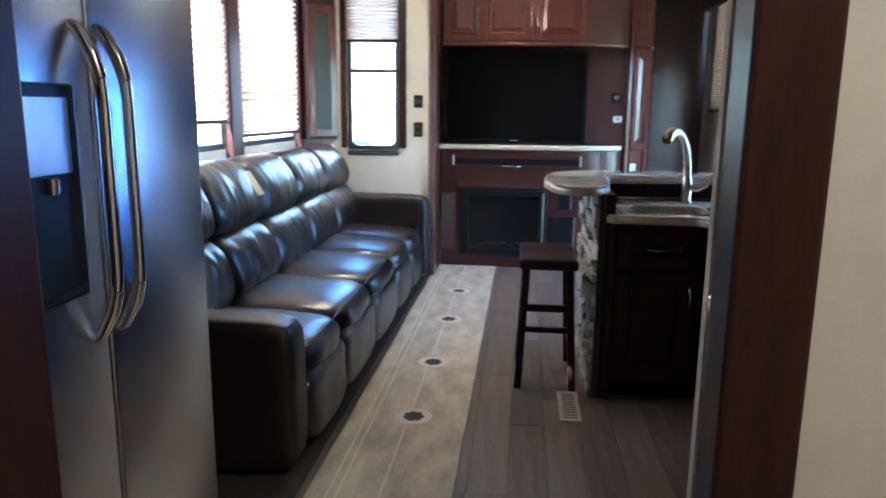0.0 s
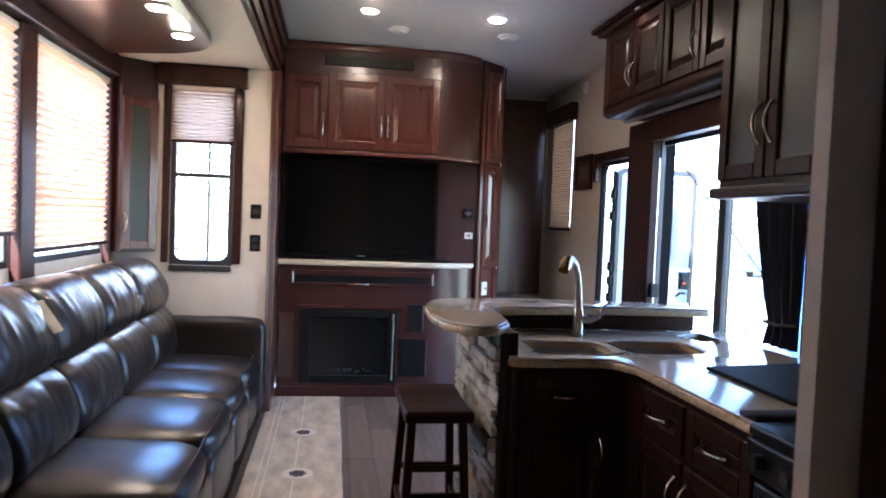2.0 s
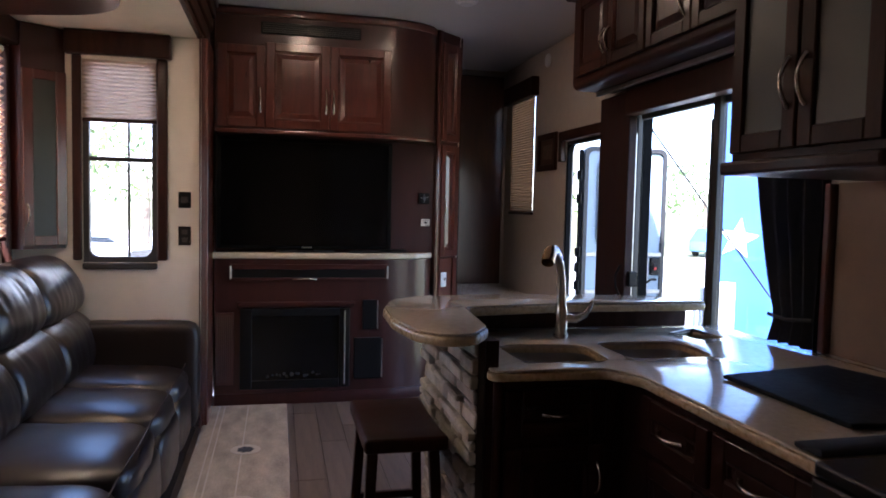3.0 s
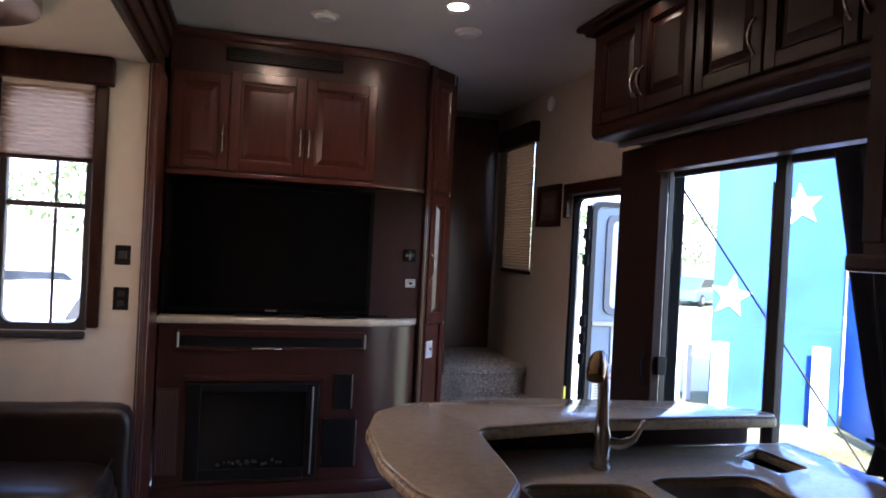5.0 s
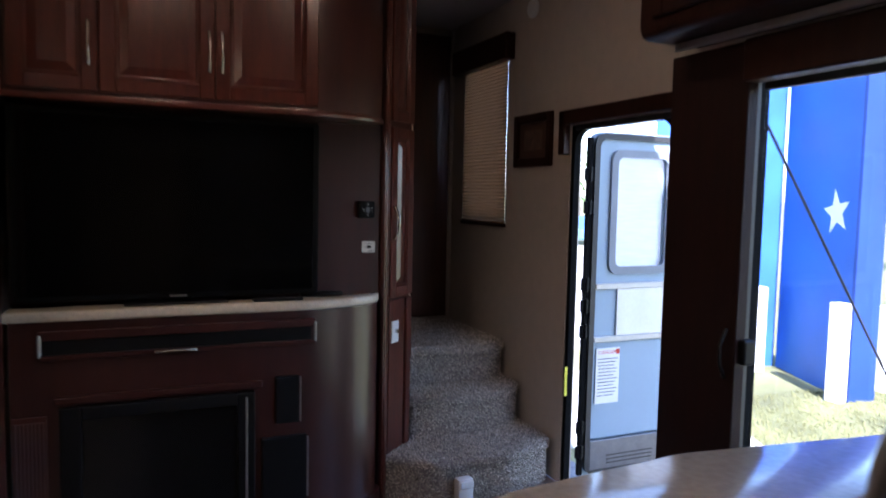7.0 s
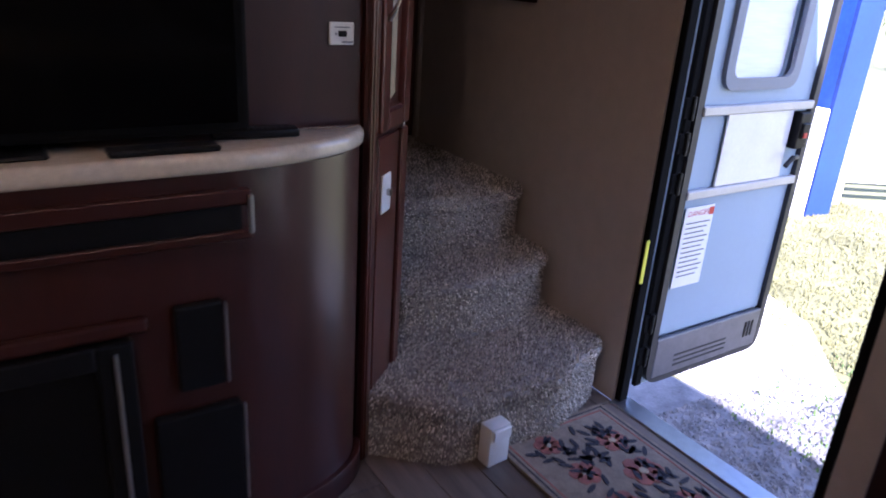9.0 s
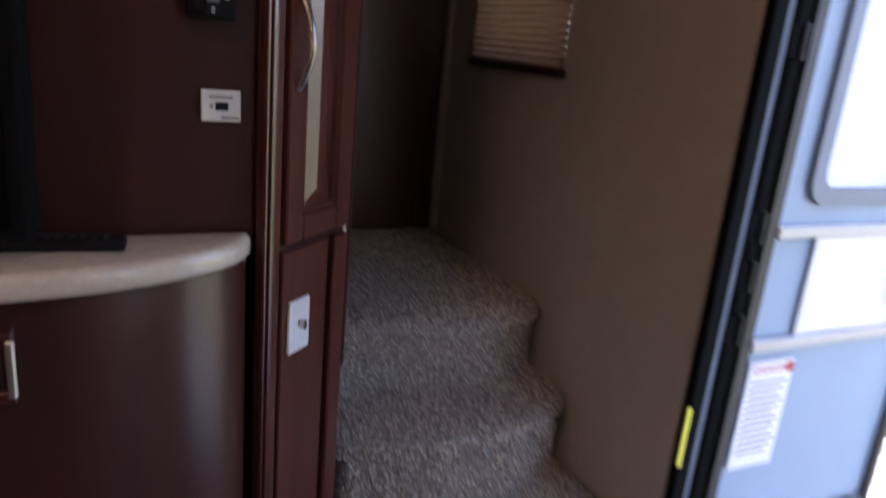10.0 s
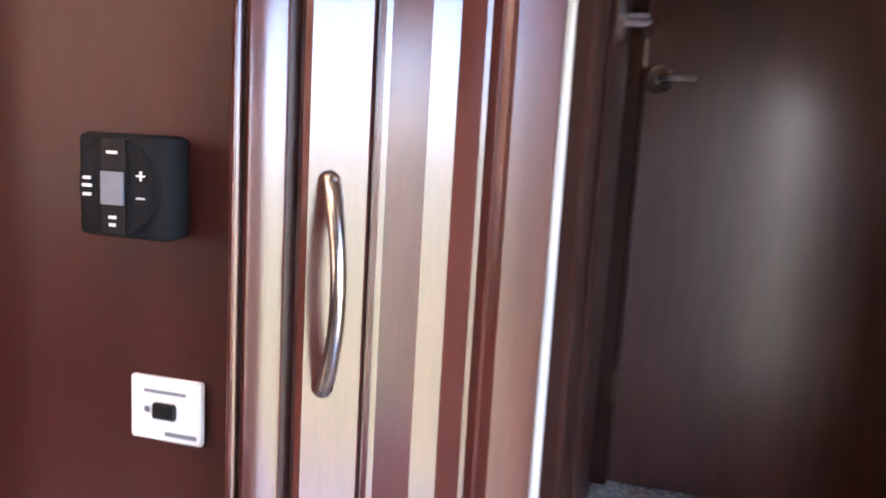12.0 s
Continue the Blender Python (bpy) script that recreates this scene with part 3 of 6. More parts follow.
fire = thing("electric_fireplace", "black electric fireplace with dark glass and log set", "fireplace", (0.32, 7.14, 0.12))
bm = bmesh.new()
for x0, x1, z0, z1 in ((-0.06, 0.02, 0.115, 0.69), (0.63, 0.705, 0.115, 0.69), (0.02, 0.63, 0.115, 0.175), (0.02, 0.63, 0.635, 0.69)):
    box(x0, x1, 7.128, 7.159, z0, z1, 0.006, 2, bm)
part("frame", bm, BLACK, fire)
part("bright_edge", box(0.662, 0.672, 7.118, 7.127, 0.14, 0.67, 0.002, 1), ALU, fire, "bright metal edge strip")
part("glass", box(0.021, 0.629, 7.146, 7.150, 0.176, 0.634), FIRE_GLASS, fire, "dark reflecting glass")
random.seed(9)
for k in range(14):
    x, r = 0.13 + 0.028 * k + random.uniform(-0.01, 0.01), random.uniform(0.008, 0.017)
    part("ember", disc((x, 7.1445, 0.198 + random.uniform(0, 0.03)), r, 0.003, "y", 7), EMBER, fire, "dim grey ember bed")
part("speaker_upper", box(0.795, 0.90, 7.132, 7.159, 0.53, 0.745, 0.006, 2), BLACK, ent, "black cloth speaker panel")
part("speaker_lower", box(0.735, 0.935, 7.128, 7.159, 0.17, 0.47, 0.006, 2), BLACK, ent, "black cloth speaker panel")
for x, z0, z1 in ((0.903, 0.535, 0.74), (0.938, 0.18, 0.46)):
    part("bright_edge", box(x, x + 0.006, 7.128, 7.14, z0, z1), ALU, ent, "bright metal edge strip")
louvre = part("louvre_panel", box(-0.225, -0.105, 7.146, 7.159, 0.15, 0.66, 0.002, 1), CHERRY, ent)
for k in range(8):
    part("slat", box(-0.216 + 0.0135 * k, -0.209 + 0.0135 * k, 7.134, 7.147, 0.17, 0.64, 0.002, 1), CHERRY, louvre)
part("base_moulding", prism(ent_plan(7.145, 7.36, -0.232, 1.36, 0.92), 0.0, 0.085, 0.006, 2), CHERRY_FLAT, ent, "", True)

tv = thing("television", "large flat black television, switched off, in the cherry recess", "television", (0.38, 7.25, 1.083))
part("cabinet", box(-0.225, 1.005, 7.215, 7.33, 1.105, 1.885, 0.012, 2), RUBBER, tv)
part("screen", box(-0.195, 0.975, 7.208, 7.214, 1.132, 1.862), SCREEN, tv, "dark glossy screen")
part("logo_bar", box(0.36, 0.43, 7.209, 7.2145, 1.113, 1.122, 0.001, 1), ALU, tv, "small bright maker's bar")
part("foot", box(0.18, 0.60, 7.18, 7.335, 1.0835, 1.092, 0.004, 1), BLACK, tv)
part("neck", box(0.33, 0.45, 7.26, 7.32, 1.092, 1.11), BLACK, tv)

# angled pilaster cabinet at the foot of the stairs
pil = thing("corner_cabinet", "narrow cherry cabinet set at an angle beside the stairs", "cabinet", (1.47, 7.46, 0))
PA, PB = Vector((1.362, 7.335)), Vector((1.572, 7.517))
along = (PB - PA).normalized()
back = Vector((-along.y, along.x))
part("body", prism([tuple(PA), tuple(PB), (1.572, 7.618), (1.352, 7.618), (1.352, 7.345)], 0.0, CEIL - 0.003), CHERRY_FLAT, pil)
PT = math.degrees(math.atan2(along.y, along.x))
PW = (PB - PA).length
pm = facing(PA.x, PA.y, 0, PT)
for x0, x1, d in ((-0.004, 0.003, 0.010), (0.006, 0.036, 0.014)):
    part("reeding", box(x0, x1, -d, -0.001, 0, CEIL - 0.004, 0.003, 2, m=pm), CHERRY, pil, "", True)
raised_panel(0.226, 0.86, pm @ Matrix.Translation((0.046, -0.001, 1.045)), pil, handle=((0.020, 0.30), (0.020, 0.46)), name="middle_door")
raised_panel(0.226, 0.74, pm @ Matrix.Translation((0.046, -0.001, 1.935)), pil, name="upper_panel")
part("lower_panel", box(0.046, 0.204, -0.014, -0.001, 0.12, 1.03, 0.003, 1, m=pm), CHERRY, pil)
part("lower_stile", box(0.221, 0.272, -0.020, -0.001, 0.12, 1.03, 0.004, 1, m=pm), CHERRY, pil)

# ---------------------------------------------------------------- sofa
sofa = thing("sofa", "long dark brown leather reclining sofa with paired back cushions", "sofa", (-0.85, 5.1, 0))


def cushion(x0, x1, y0, y1, z0, z1, puff=0.02, tilt=0.0, r=0.04, name="cushion", dents=0, material=LEATHER, lean_at=None, parent=None):
    """A stuffed block: rounded, swollen, with gathers along y."""
    bm = bmesh.new()
    n = (8, 14, 8)
    bmesh.ops.create_cube(bm, size=1)
    bmesh.ops.subdivide_edges(bm, edges=bm.edges[:], cuts=11, use_grid_fill=True)
    sx, sy, sz = (x1 - x0) / 2, (y1 - y0) / 2, (z1 - z0) / 2
    seed = Vector((x0 * 3, y0 * 5, z0 * 7))
    for v in bm.verts:
        u = v.co * 2
        p = 10 if name == "arm" else 5
        k = (abs(u.x) ** p + abs(u.y) ** p + abs(u.z) ** p) ** (1 / p)
        u = u / k * max(abs(u.x), abs(u.y), abs(u.z))
        swell = puff * ((1 - u.y**2) * (1 - 0.5 * u.x**2))
        c = Vector(((x0 + x1) / 2 + u.x * sx, (y0 + y1) / 2 + u.y * sy, (z0 + z1) / 2 + u.z * sz))
        c.z += swell * (u.z if u.z > 0 else 0)
        c.x += swell * max(0, u.x) * 1.2
        if dents:
            c.x -= 0.022 * max(0, u.x) * (0.5 + 0.5 * math.cos(math.pi * dents * (u.y + 1))) ** 3 * (1 - 0.4 * abs(u.z))
        c += Vector((0.006, 0.004, 0.006)) * noise.noise(c * 9 + seed)
        v.co = c
    if tilt:
        pivot = Vector((x0, 0, z0)) if lean_at is None else Vector(lean_at)
        bmesh.ops.transform(bm, matrix=Matrix.Translation(pivot) @ Matrix.Rotation(radians(tilt), 4, "Y") @ Matrix.Translation(-pivot), verts=bm.verts)
    ob = part(name, bm, material, parent or sofa, "", True)
    for p in ob.data.polygons:
        p.use_smooth = True
    return ob


part("base", box(-1.30, -0.40, 3.30, 6.70, 0.05, 0.26, 0.02, 2), LEATHER_SIDE, sofa)
part("back_frame", box(-1.325, -1.16, 3.30, 6.70, 0.06, 1.00, 0.04, 3), LEATHER_SIDE, sofa)
for y in (3.27, 6.50):
    cushion(-1.25 if y < 6 else -1.0, -0.325 if y < 6 else -0.278, y, y + (0.20 if y < 6 else 0.175), 0.03, 0.61 if y < 6 else 0.695, 0.012, r=0.03, name="arm", material=LEATHER_SIDE)
SEATS = (3.47, 4.03, 4.69, 5.40, 5.98, 6.50)
for a, b in zip(SEATS, SEATS[1:]):
    cushion(-1.08, -0.325, a + 0.001, b - 0.001, 0.26, 0.480, 0.022, 2.0, name="seat_cushion")
    cushion(-0.44, -0.300, a + 0.003, b - 0.003, 0.05, 0.35, 0.012, name="footrest", material=LEATHER)
    part("seat_piping", tube([(-0.340, a + 0.02, 0.458), (-0.330, (a + b) / 2, 0.463), (-0.340, b - 0.02, 0.458)], 0.004, 6), STITCH, sofa)


def spline(points, n):
    """Points along a smooth curve through the given ones."""
    out = []
    q = [Vector(p) for p in points]
    for i in range(len(q) - 1):
        a, b, c, d = q[max(i - 1, 0)], q[i], q[i + 1], q[min(i + 2, len(q) - 1)]
        for k in range(n):
            t = k / n
            out.append(0.5 * (2 * b + (c - a) * t + (2 * a - 5 * b + 4 * c - d) * t * t + (3 * b - a - 3 * c + d) * t**3))
    return out + [q[-1]]


def back_roll(name, profile, y0, y1, lobes, seed):
    """A stuffed roll with the given section, gathered into lobes along y."""
    bm = bmesh.new()
    line = spline(profile, 4)
    ny = 44 * lobes
    rings = []
    for k in range(ny + 1):
        v = k / ny
        y = y0 + (y1 - y0) * v
        w = v * lobes
        near = abs(w - round(w)) / lobes * (y1 - y0)
        seam = round(w) in (0, lobes)
        pull = (0.036 if seam else 0.009) * math.exp(-near / (0.020 if seam else 0.045))
        bulge = 0.020 * abs(math.sin(math.pi * w)) ** 0.5
        ring = []
        for i, p in enumerate(line):
            t = (line[min(i + 1, len(line) - 1)] - line[max(i - 1, 0)]).normalized()
            nrm = Vector((t.y, -t.x))
            side = math.sin(math.pi * i / (len(line) - 1)) ** 0.5
            c = p + nrm * (bulge - pull) * side
            q = Vector((c.x, y, c.y))
            wrinkle = noise.noise(Vector((q.x * 8, y * 22, q.z * 8 + seed))) * 0.006 + noise.noise(Vector((q.x * 4, y * 7, q.z * 5 - seed))) * 0.008
            fold = abs(noise.noise(Vector((y * 5.5 + seed * 3, q.z * 2.6, q.x * 1.5)))) ** 0.6
            q.x += (wrinkle - 0.016 * max(0.0, 0.45 - fold)) * side
            ring.append(bm.verts.new(q))
        rings.append(ring)
    for r0, r1 in zip(rings, rings[1:]):
        for i in range(len(r0) - 1):
            bm.faces.new((r0[i], r0[i + 1], r1[i + 1], r1[i]))
        bm.faces.new((r0[-1], r0[0], r1[0], r1[-1]))
    bm.faces.new(rings[0])
    bm.faces.new(rings[-1])
    bmesh.ops.recalc_face_normals(bm, faces=bm.faces)
    return part(name, bm, LEATHER, sofa, "", True)


LUMBAR = [(-1.14, 0.42), (-0.90, 0.45), (-0.850, 0.52), (-0.862, 0.62), (-0.905, 0.71), (-0.975, 0.765), (-1.05, 0.785), (-1.16, 0.775)]
HEAD = [(-1.17, 0.765), (-1.00, 0.765), (-0.945, 0.80), (-0.935, 0.87), (-0.965, 0.96), (-1.025, 1.045), (-1.10, 1.085), (-1.19, 1.075), (-1.25, 1.0)]
for a, b, n in ((3.47, 4.08, 1), (4.08, 4.69, 1), (4.69, 5.34, 1), (5.34, 5.98, 1), (5.98, 6.66, 1)):
    back_roll("lumbar_cushion", LUMBAR, a + 0.001, b - 0.001, n, a)
    back_roll("head_cushion", HEAD, a + 0.001, b - 0.001, n, a + 9)
tag = Matrix.Translation((-0.988, 4.62, 0.955)) @ Matrix.Rotation(radians(-34), 4, "Y")
part("care_tag", box(0.030, 0.034, -0.05, 0.05, -0.075, 0.075, m=tag), MAT_BEIGE, sofa, "tan paper care tag lying on the back")

# ---------------------------------------------------------------- refrigerator
fr = thing("refrigerator", "side-by-side stainless steel refrigerator with black water dispenser", "refrigerator", (-0.8, 2.35, 0))
FX = -0.39
part("body", box(-1.20, FX - 0.062, 1.94, 2.78, 0.03, 1.80, 0.01, 1), BLACK, fr)
fd = part("freezer_door", box(FX - 0.06, FX, 1.94, 2.303, 0.06, 1.79, 0.010, 3), STEEL, fr, "brushed steel door", True)
rd = part("fridge_door", box(FX - 0.06, FX, 2.311, 2.78, 0.06, 1.79, 0.010, 3), STEEL, fr, "brushed steel door", True)
for y, d in ((2.258, fd), (2.345, rd)):
    part("handle", tube([(FX + 0.052, y, 1.42), (FX + 0.055, y, 1.38), (FX + 0.055, y, 1.21), (FX + 0.055, y, 1.04), (FX + 0.052, y, 1.00)], 0.0125, 12), CHROME, d, "straight steel handle bar", True)
    for z, e in ((1.42, 1), (1.00, -1)):
        part("handle_end", tube([(FX - 0.002, y - 0.006, z + 0.105 * e), (FX + 0.014, y - 0.004, z + 0.095 * e), (FX + 0.040, y, z + 0.045 * e), (FX + 0.052, y, z + 0.001 * e)], [0.010, 0.013, 0.0145, 0.0140], 12), CHROME, d, "angled bright handle end", True)
disp = part("dispenser", box(FX + 0.0005, FX + 0.012, 2.045, 2.232, 1.0, 1.41, 0.004, 1), BLACK, fd, "black water dispenser panel")
part("dispenser_plate", box(FX + 0.0125, FX + 0.015, 2.07, 2.205, 1.245, 1.385, 0.002, 1), STEEL_DARK, disp, "steel control plate")
part("drip_tray", box(FX + 0.0125, FX + 0.022, 2.06, 2.215, 1.01, 1.025, 0.003, 1), BLACK, disp)
part("spout", disc((FX + 0.018, 2.135, 1.225), 0.014, 0.03, bev=0.003), NICKEL, disp, "bright spout", True)
part("cabinet_over_fridge", box(-1.20, FX - 0.01, 1.94, 2.78, 1.83, 2.425, 0.004, 1), WALNUT, fr)
part("side_panel", box(-1.20, FX - 0.03, 2.786, 2.812, 0, 1.828, 0.003, 1), WALNUT, fr)

# ---------------------------------------------------------------- kitchen island and counters
CT = 0.905
isl = thing("sink_cabinet", "dark cherry island cabinet under the sink with stone-faced end", "cabinet", (1.4, 4.5, 0))
part("body", box(0.915, 2.20, 4.255, 4.955, 0.09, 0.60), WALNUT, isl)
bm = box(0.915, 0.99, 4.255, 4.955, 0.601, 0.864)
box(1.83, 2.20, 4.255, 4.60, 0.601, 0.864, bm=bm)
box(0.991, 1.829, 4.255, 4.275, 0.601, 0.864, bm=bm)
part("upper_body", bm, WALNUT, isl)
part("toe_kick", box(0.95, 2.18, 4.31, 4.90, 0, 0.089), BLACK, isl)
part("end_wall", box(0.868, 0.912, 4.255, 5.03, 0, 0.994), WALNUT, isl, "dark wood end of the island")
part("corner_post", box(0.895, 0.93, 4.235, 4.27, 0, 0.862, 0.012, 3), WALNUT, isl, "", True)
raised_panel(0.36, 0.17, facing(0.935, 4.254, 0.66, 0), isl, WALNUT, ((0.13, 0.085), (0.23, 0.085)), "drawer_front")
raised_panel(0.36, 0.52, facing(0.935, 4.254, 0.11, 0), isl, WALNUT, ((0.33, 0.36), (0.33, 0.46)))
part("splash_riser", box(0.913, 2.04, 4.965, 5.02, CT + 0.002, 0.994), WALNUT, isl, "dark wood riser under the bar")
part("bar_back", box(0.913, 2.04, 4.965, 5.02, 0, CT - 0.001), WALNUT, isl)
rng = thing("drawer_cabinet", "dark cherry base cabinet with drawers and bright bow handles", "cabinet", (1.7, 3.7, 0))
part("body", box(1.372, 2.20, 3.31, 4.253, 0.09, 0.862), WALNUT, rng)
part("toe_kick", box(1.40, 2.18, 3.33, 4.18, 0, 0.089), BLACK, rng)
for k, (a, w) in enumerate(((4.11, 0.37), (3.72, 0.38))):
    raised_panel(w, 0.17, facing(1.371, a, 0.665, -90), rng, WALNUT, ((w / 2 - 0.06, 0.085), (w / 2 + 0.06, 0.085)), "drawer_front")
    hx = w - 0.03 if k == 0 else 0.03
    raised_panel(w, 0.53, facing(1.371, a, 0.115, -90), rng, WALNUT, ((hx, 0.36), (hx, 0.47)))


def plate_with_holes(outline, holes, z0, z1, bev):
    """A slab whose openings are real: the outline and holes are bridged by a fill."""
    bm = bmesh.new()
    edges = []
    for loop in (outline, *holes):
        vs = [bm.verts.new((x, y, z1)) for x, y in loop]
        edges += [bm.edges.new((vs[i], vs[(i + 1) % len(vs)])) for i in range(len(vs))]
    bmesh.ops.triangle_fill(bm, use_beauty=True, use_dissolve=False, edges=edges)
    up = bmesh.ops.extrude_face_region(bm, geom=bm.faces[:])["geom"]
    bmesh.ops.translate(bm, verts=[v for v in up if isinstance(v, bmesh.types.BMVert)], vec=(0, 0, z0 - z1))
    bmesh.ops.recalc_face_normals(bm, faces=bm.faces)
    rims = [e for e in bm.edges if len(e.link_faces) == 2 and e.calc_face_angle(0) > 0.8 and abs(e.verts[0].co.z - e.verts[1].co.z) < 1e-5]
    bmesh.ops.bevel(bm, geom=rims, offset=bev, segments=3, affect="EDGES", profile=0.5)
    return bm


def inset(points, d):
    """The outline, counter-clockwise or not, drawn in by d."""
    area = sum(a[0] * b[1] - b[0] * a[1] for a, b in zip(points, points[1:] + points[:1]))
    s = 1 if area > 0 else -1
    out = []
    for i in range(len(points)):
        t = (Vector(points[(i + 1) % len(points)]) - Vector(points[i - 1])).normalized()
        out.append((points[i][0] - s * t.y * d, points[i][1] + s * t.x * d))
    return out


BOWL_A = rounded([(1.02, 4.32), (1.345, 4.30), (1.365, 4.60), (1.02, 4.645)], 0.07)
BOWL_B = rounded([(1.435, 4.32), (1.775, 4.33), (1.80, 4.63), (1.425, 4.645)], 0.07)
CUBBY = rounded([(1.905, 4.635), (2.045, 4.675), (2.035, 4.905), (1.878, 4.82)], 0.012, 2)
COUNTER = rounded([(0.872, 4.21), (1.275, 4.20), (1.335, 4.08), (1.335, 3.305), (2.215, 3.305), (2.215, 4.962), (0.915, 4.962), (0.872, 4.50)], [0.05, 0.05, 0.06, 0.01, 0, 0, 0, 0.03])
ct = thing("worktop", "light speckled solid-surface worktop round the double sink", "worktop", (1.6, 4.1, 0.865))
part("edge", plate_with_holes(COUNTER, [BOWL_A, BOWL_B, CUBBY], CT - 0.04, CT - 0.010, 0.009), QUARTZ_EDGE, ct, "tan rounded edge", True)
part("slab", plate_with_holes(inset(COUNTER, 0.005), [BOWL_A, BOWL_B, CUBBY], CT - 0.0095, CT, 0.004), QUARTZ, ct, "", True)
BAR = rounded([(0.70, 4.145), (0.81, 4.160), (0.885, 4.285), (0.93, 4.745), (1.40, 4.825), (2.06, 4.825), (2.06, 4.915), (1.82, 5.06), (1.27, 5.135), (0.80, 5.09), (0.655, 4.97), (0.598, 4.77), (0.587, 4.48), (0.622, 4.25)],
              [0.14, 0.12, 0.12, 0.05, 0.12, 0.035, 0.04, 0.12, 0.3, 0.2, 0.14, 0.2, 0.2, 0.14], 8)
bar = thing("breakfast_bar", "raised speckled bar top with rounded end over the stone", "worktop", (1.2, 4.9, 0.996))
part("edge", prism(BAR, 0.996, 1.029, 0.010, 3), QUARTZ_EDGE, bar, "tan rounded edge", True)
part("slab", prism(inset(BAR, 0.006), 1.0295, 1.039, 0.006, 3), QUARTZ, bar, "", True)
sink = thing("double_sink", "stainless steel double-bowl undermount sink", "sink", (1.4, 4.47, 0.7))
for outline in (BOWL_A, BOWL_B):
    bm = bmesh.new()
    c = Vector((sum(p[0] for p in outline) / len(outline), sum(p[1] for p in outline) / len(outline)))
    rows = []
    for z, s in ((CT - 0.012, 1.012), (CT - 0.10, 0.985), (CT - 0.175, 0.95), (CT - 0.195, 0.86)):
        rows.append([bm.verts.new((*(c + (Vector(p) - c) * s), z)) for p in outline])
    for r0, r1 in zip(rows, rows[1:]):
        for k in range(len(outline)):
            bm.faces.new((r0[k], r0[(k + 1) % len(outline)], r1[(k + 1) % len(outline)], r1[k]))
    bm.faces.new(rows[-1])
    # the darker steel stands in for shade down in the bowl
    bowl = part("bowl", bm, STEEL_DARK, sink, "brushed steel bowl", True)
    part("drain", disc((c.x, c.y, CT - 0.190), 0.04, 0.006, bev=0.002), CHROME, bowl, "round drain")
bm = box(1.84, 2.08, 4.60, 4.94, CT - 0.14, CT - 0.11)
for q in ((1.84, 1.870, 4.60, 4.94), (2.052, 2.08, 4.60, 4.94), (1.871, 2.051, 4.60, 4.628), (1.871, 2.051, 4.912, 4.94)):
    box(*q, CT - 0.109, CT - 0.042, bm=bm)
part("outlet_box", bm, MAT_BLACK, isl, "dark recess in the worktop")

fa = thing("faucet", "brushed nickel pull-out kitchen faucet with side lever", "faucet", (1.33, 4.74, CT))
part("base_ring", disc((1.33, 4.74, CT + 0.010), 0.031, 0.018, bev=0.004), NICKEL, fa, "", True)
part("body", tube([(1.33, 4.74, CT + 0.015), (1.33, 4.74, CT + 0.05), (1.33, 4.74, CT + 0.11), (1.329, 4.739, CT + 0.135)], [0.025, 0.0265, 0.027, 0.022], 16), NICKEL, fa, "", True)
neck = [(1.329, 4.739, CT + 0.13), (1.327, 4.737, CT + 0.19), (1.318, 4.724, CT + 0.25), (1.300, 4.697, CT + 0.305), (1.270, 4.652, CT + 0.348), (1.235, 4.598, CT + 0.370), (1.203, 4.548, CT + 0.370)]
part("neck", tube([(p.x, p.y, p.z) for p in [Vector(q) for q in neck]], [0.0215, 0.0185, 0.0175, 0.0175, 0.018, 0.019, 0.0205], 14), NICKEL, fa, "", True)
part("spray_head", tube([(1.210, 4.560, CT + 0.372), (1.190, 4.529, CT + 0.364), (1.174, 4.504, CT + 0.346), (1.165, 4.490, CT + 0.328)], [0.0215, 0.025, 0.0265, 0.024], 16), BRONZE, fa, "warm reflecting spray head", True)
part("lever", tube([(1.345, 4.735, CT + 0.085), (1.385, 4.720, CT + 0.080), (1.420, 4.705, CT + 0.100), (1.440, 4.698, CT + 0.140), (1.446, 4.696, CT + 0.158)], [0.020, 0.016, 0.012, 0.009, 0.007], 12), NICKEL, fa, "", True)

# stone-faced end of the island
stone_face = part("stone_face", box(0.843, 0.866, 4.26, 5.03, 0, 0.993), SEAM, isl, "stacked ledge-stone facing")
random.seed(21)
z = 0.004
while z < 0.98:
    h = min(random.choice((0.028, 0.036, 0.048, 0.06)), 0.992 - z)
    y = 4.255
    while y < 5.0:
        w = min(random.uniform(0.10, 0.24), 5.035 - y)
        if 5.035 - y - w < 0.05:
            w = 5.035 - y
        d = random.uniform(0.008, 0.040)
        bm = box(0.843 - d, 0.845, y + 0.003, y + w - 0.003, z + 0.003, z + h - 0.003, 0.006, 1)
        for v in bm.verts:
            v.co += Vector((0.008 * noise.noise(v.co * 23), 0.003 * noise.noise(v.co * 31), 0.003 * noise.noise(v.co * 27)))
        part("stone", bm, STONE, stone_face)
        y += w
    z += h

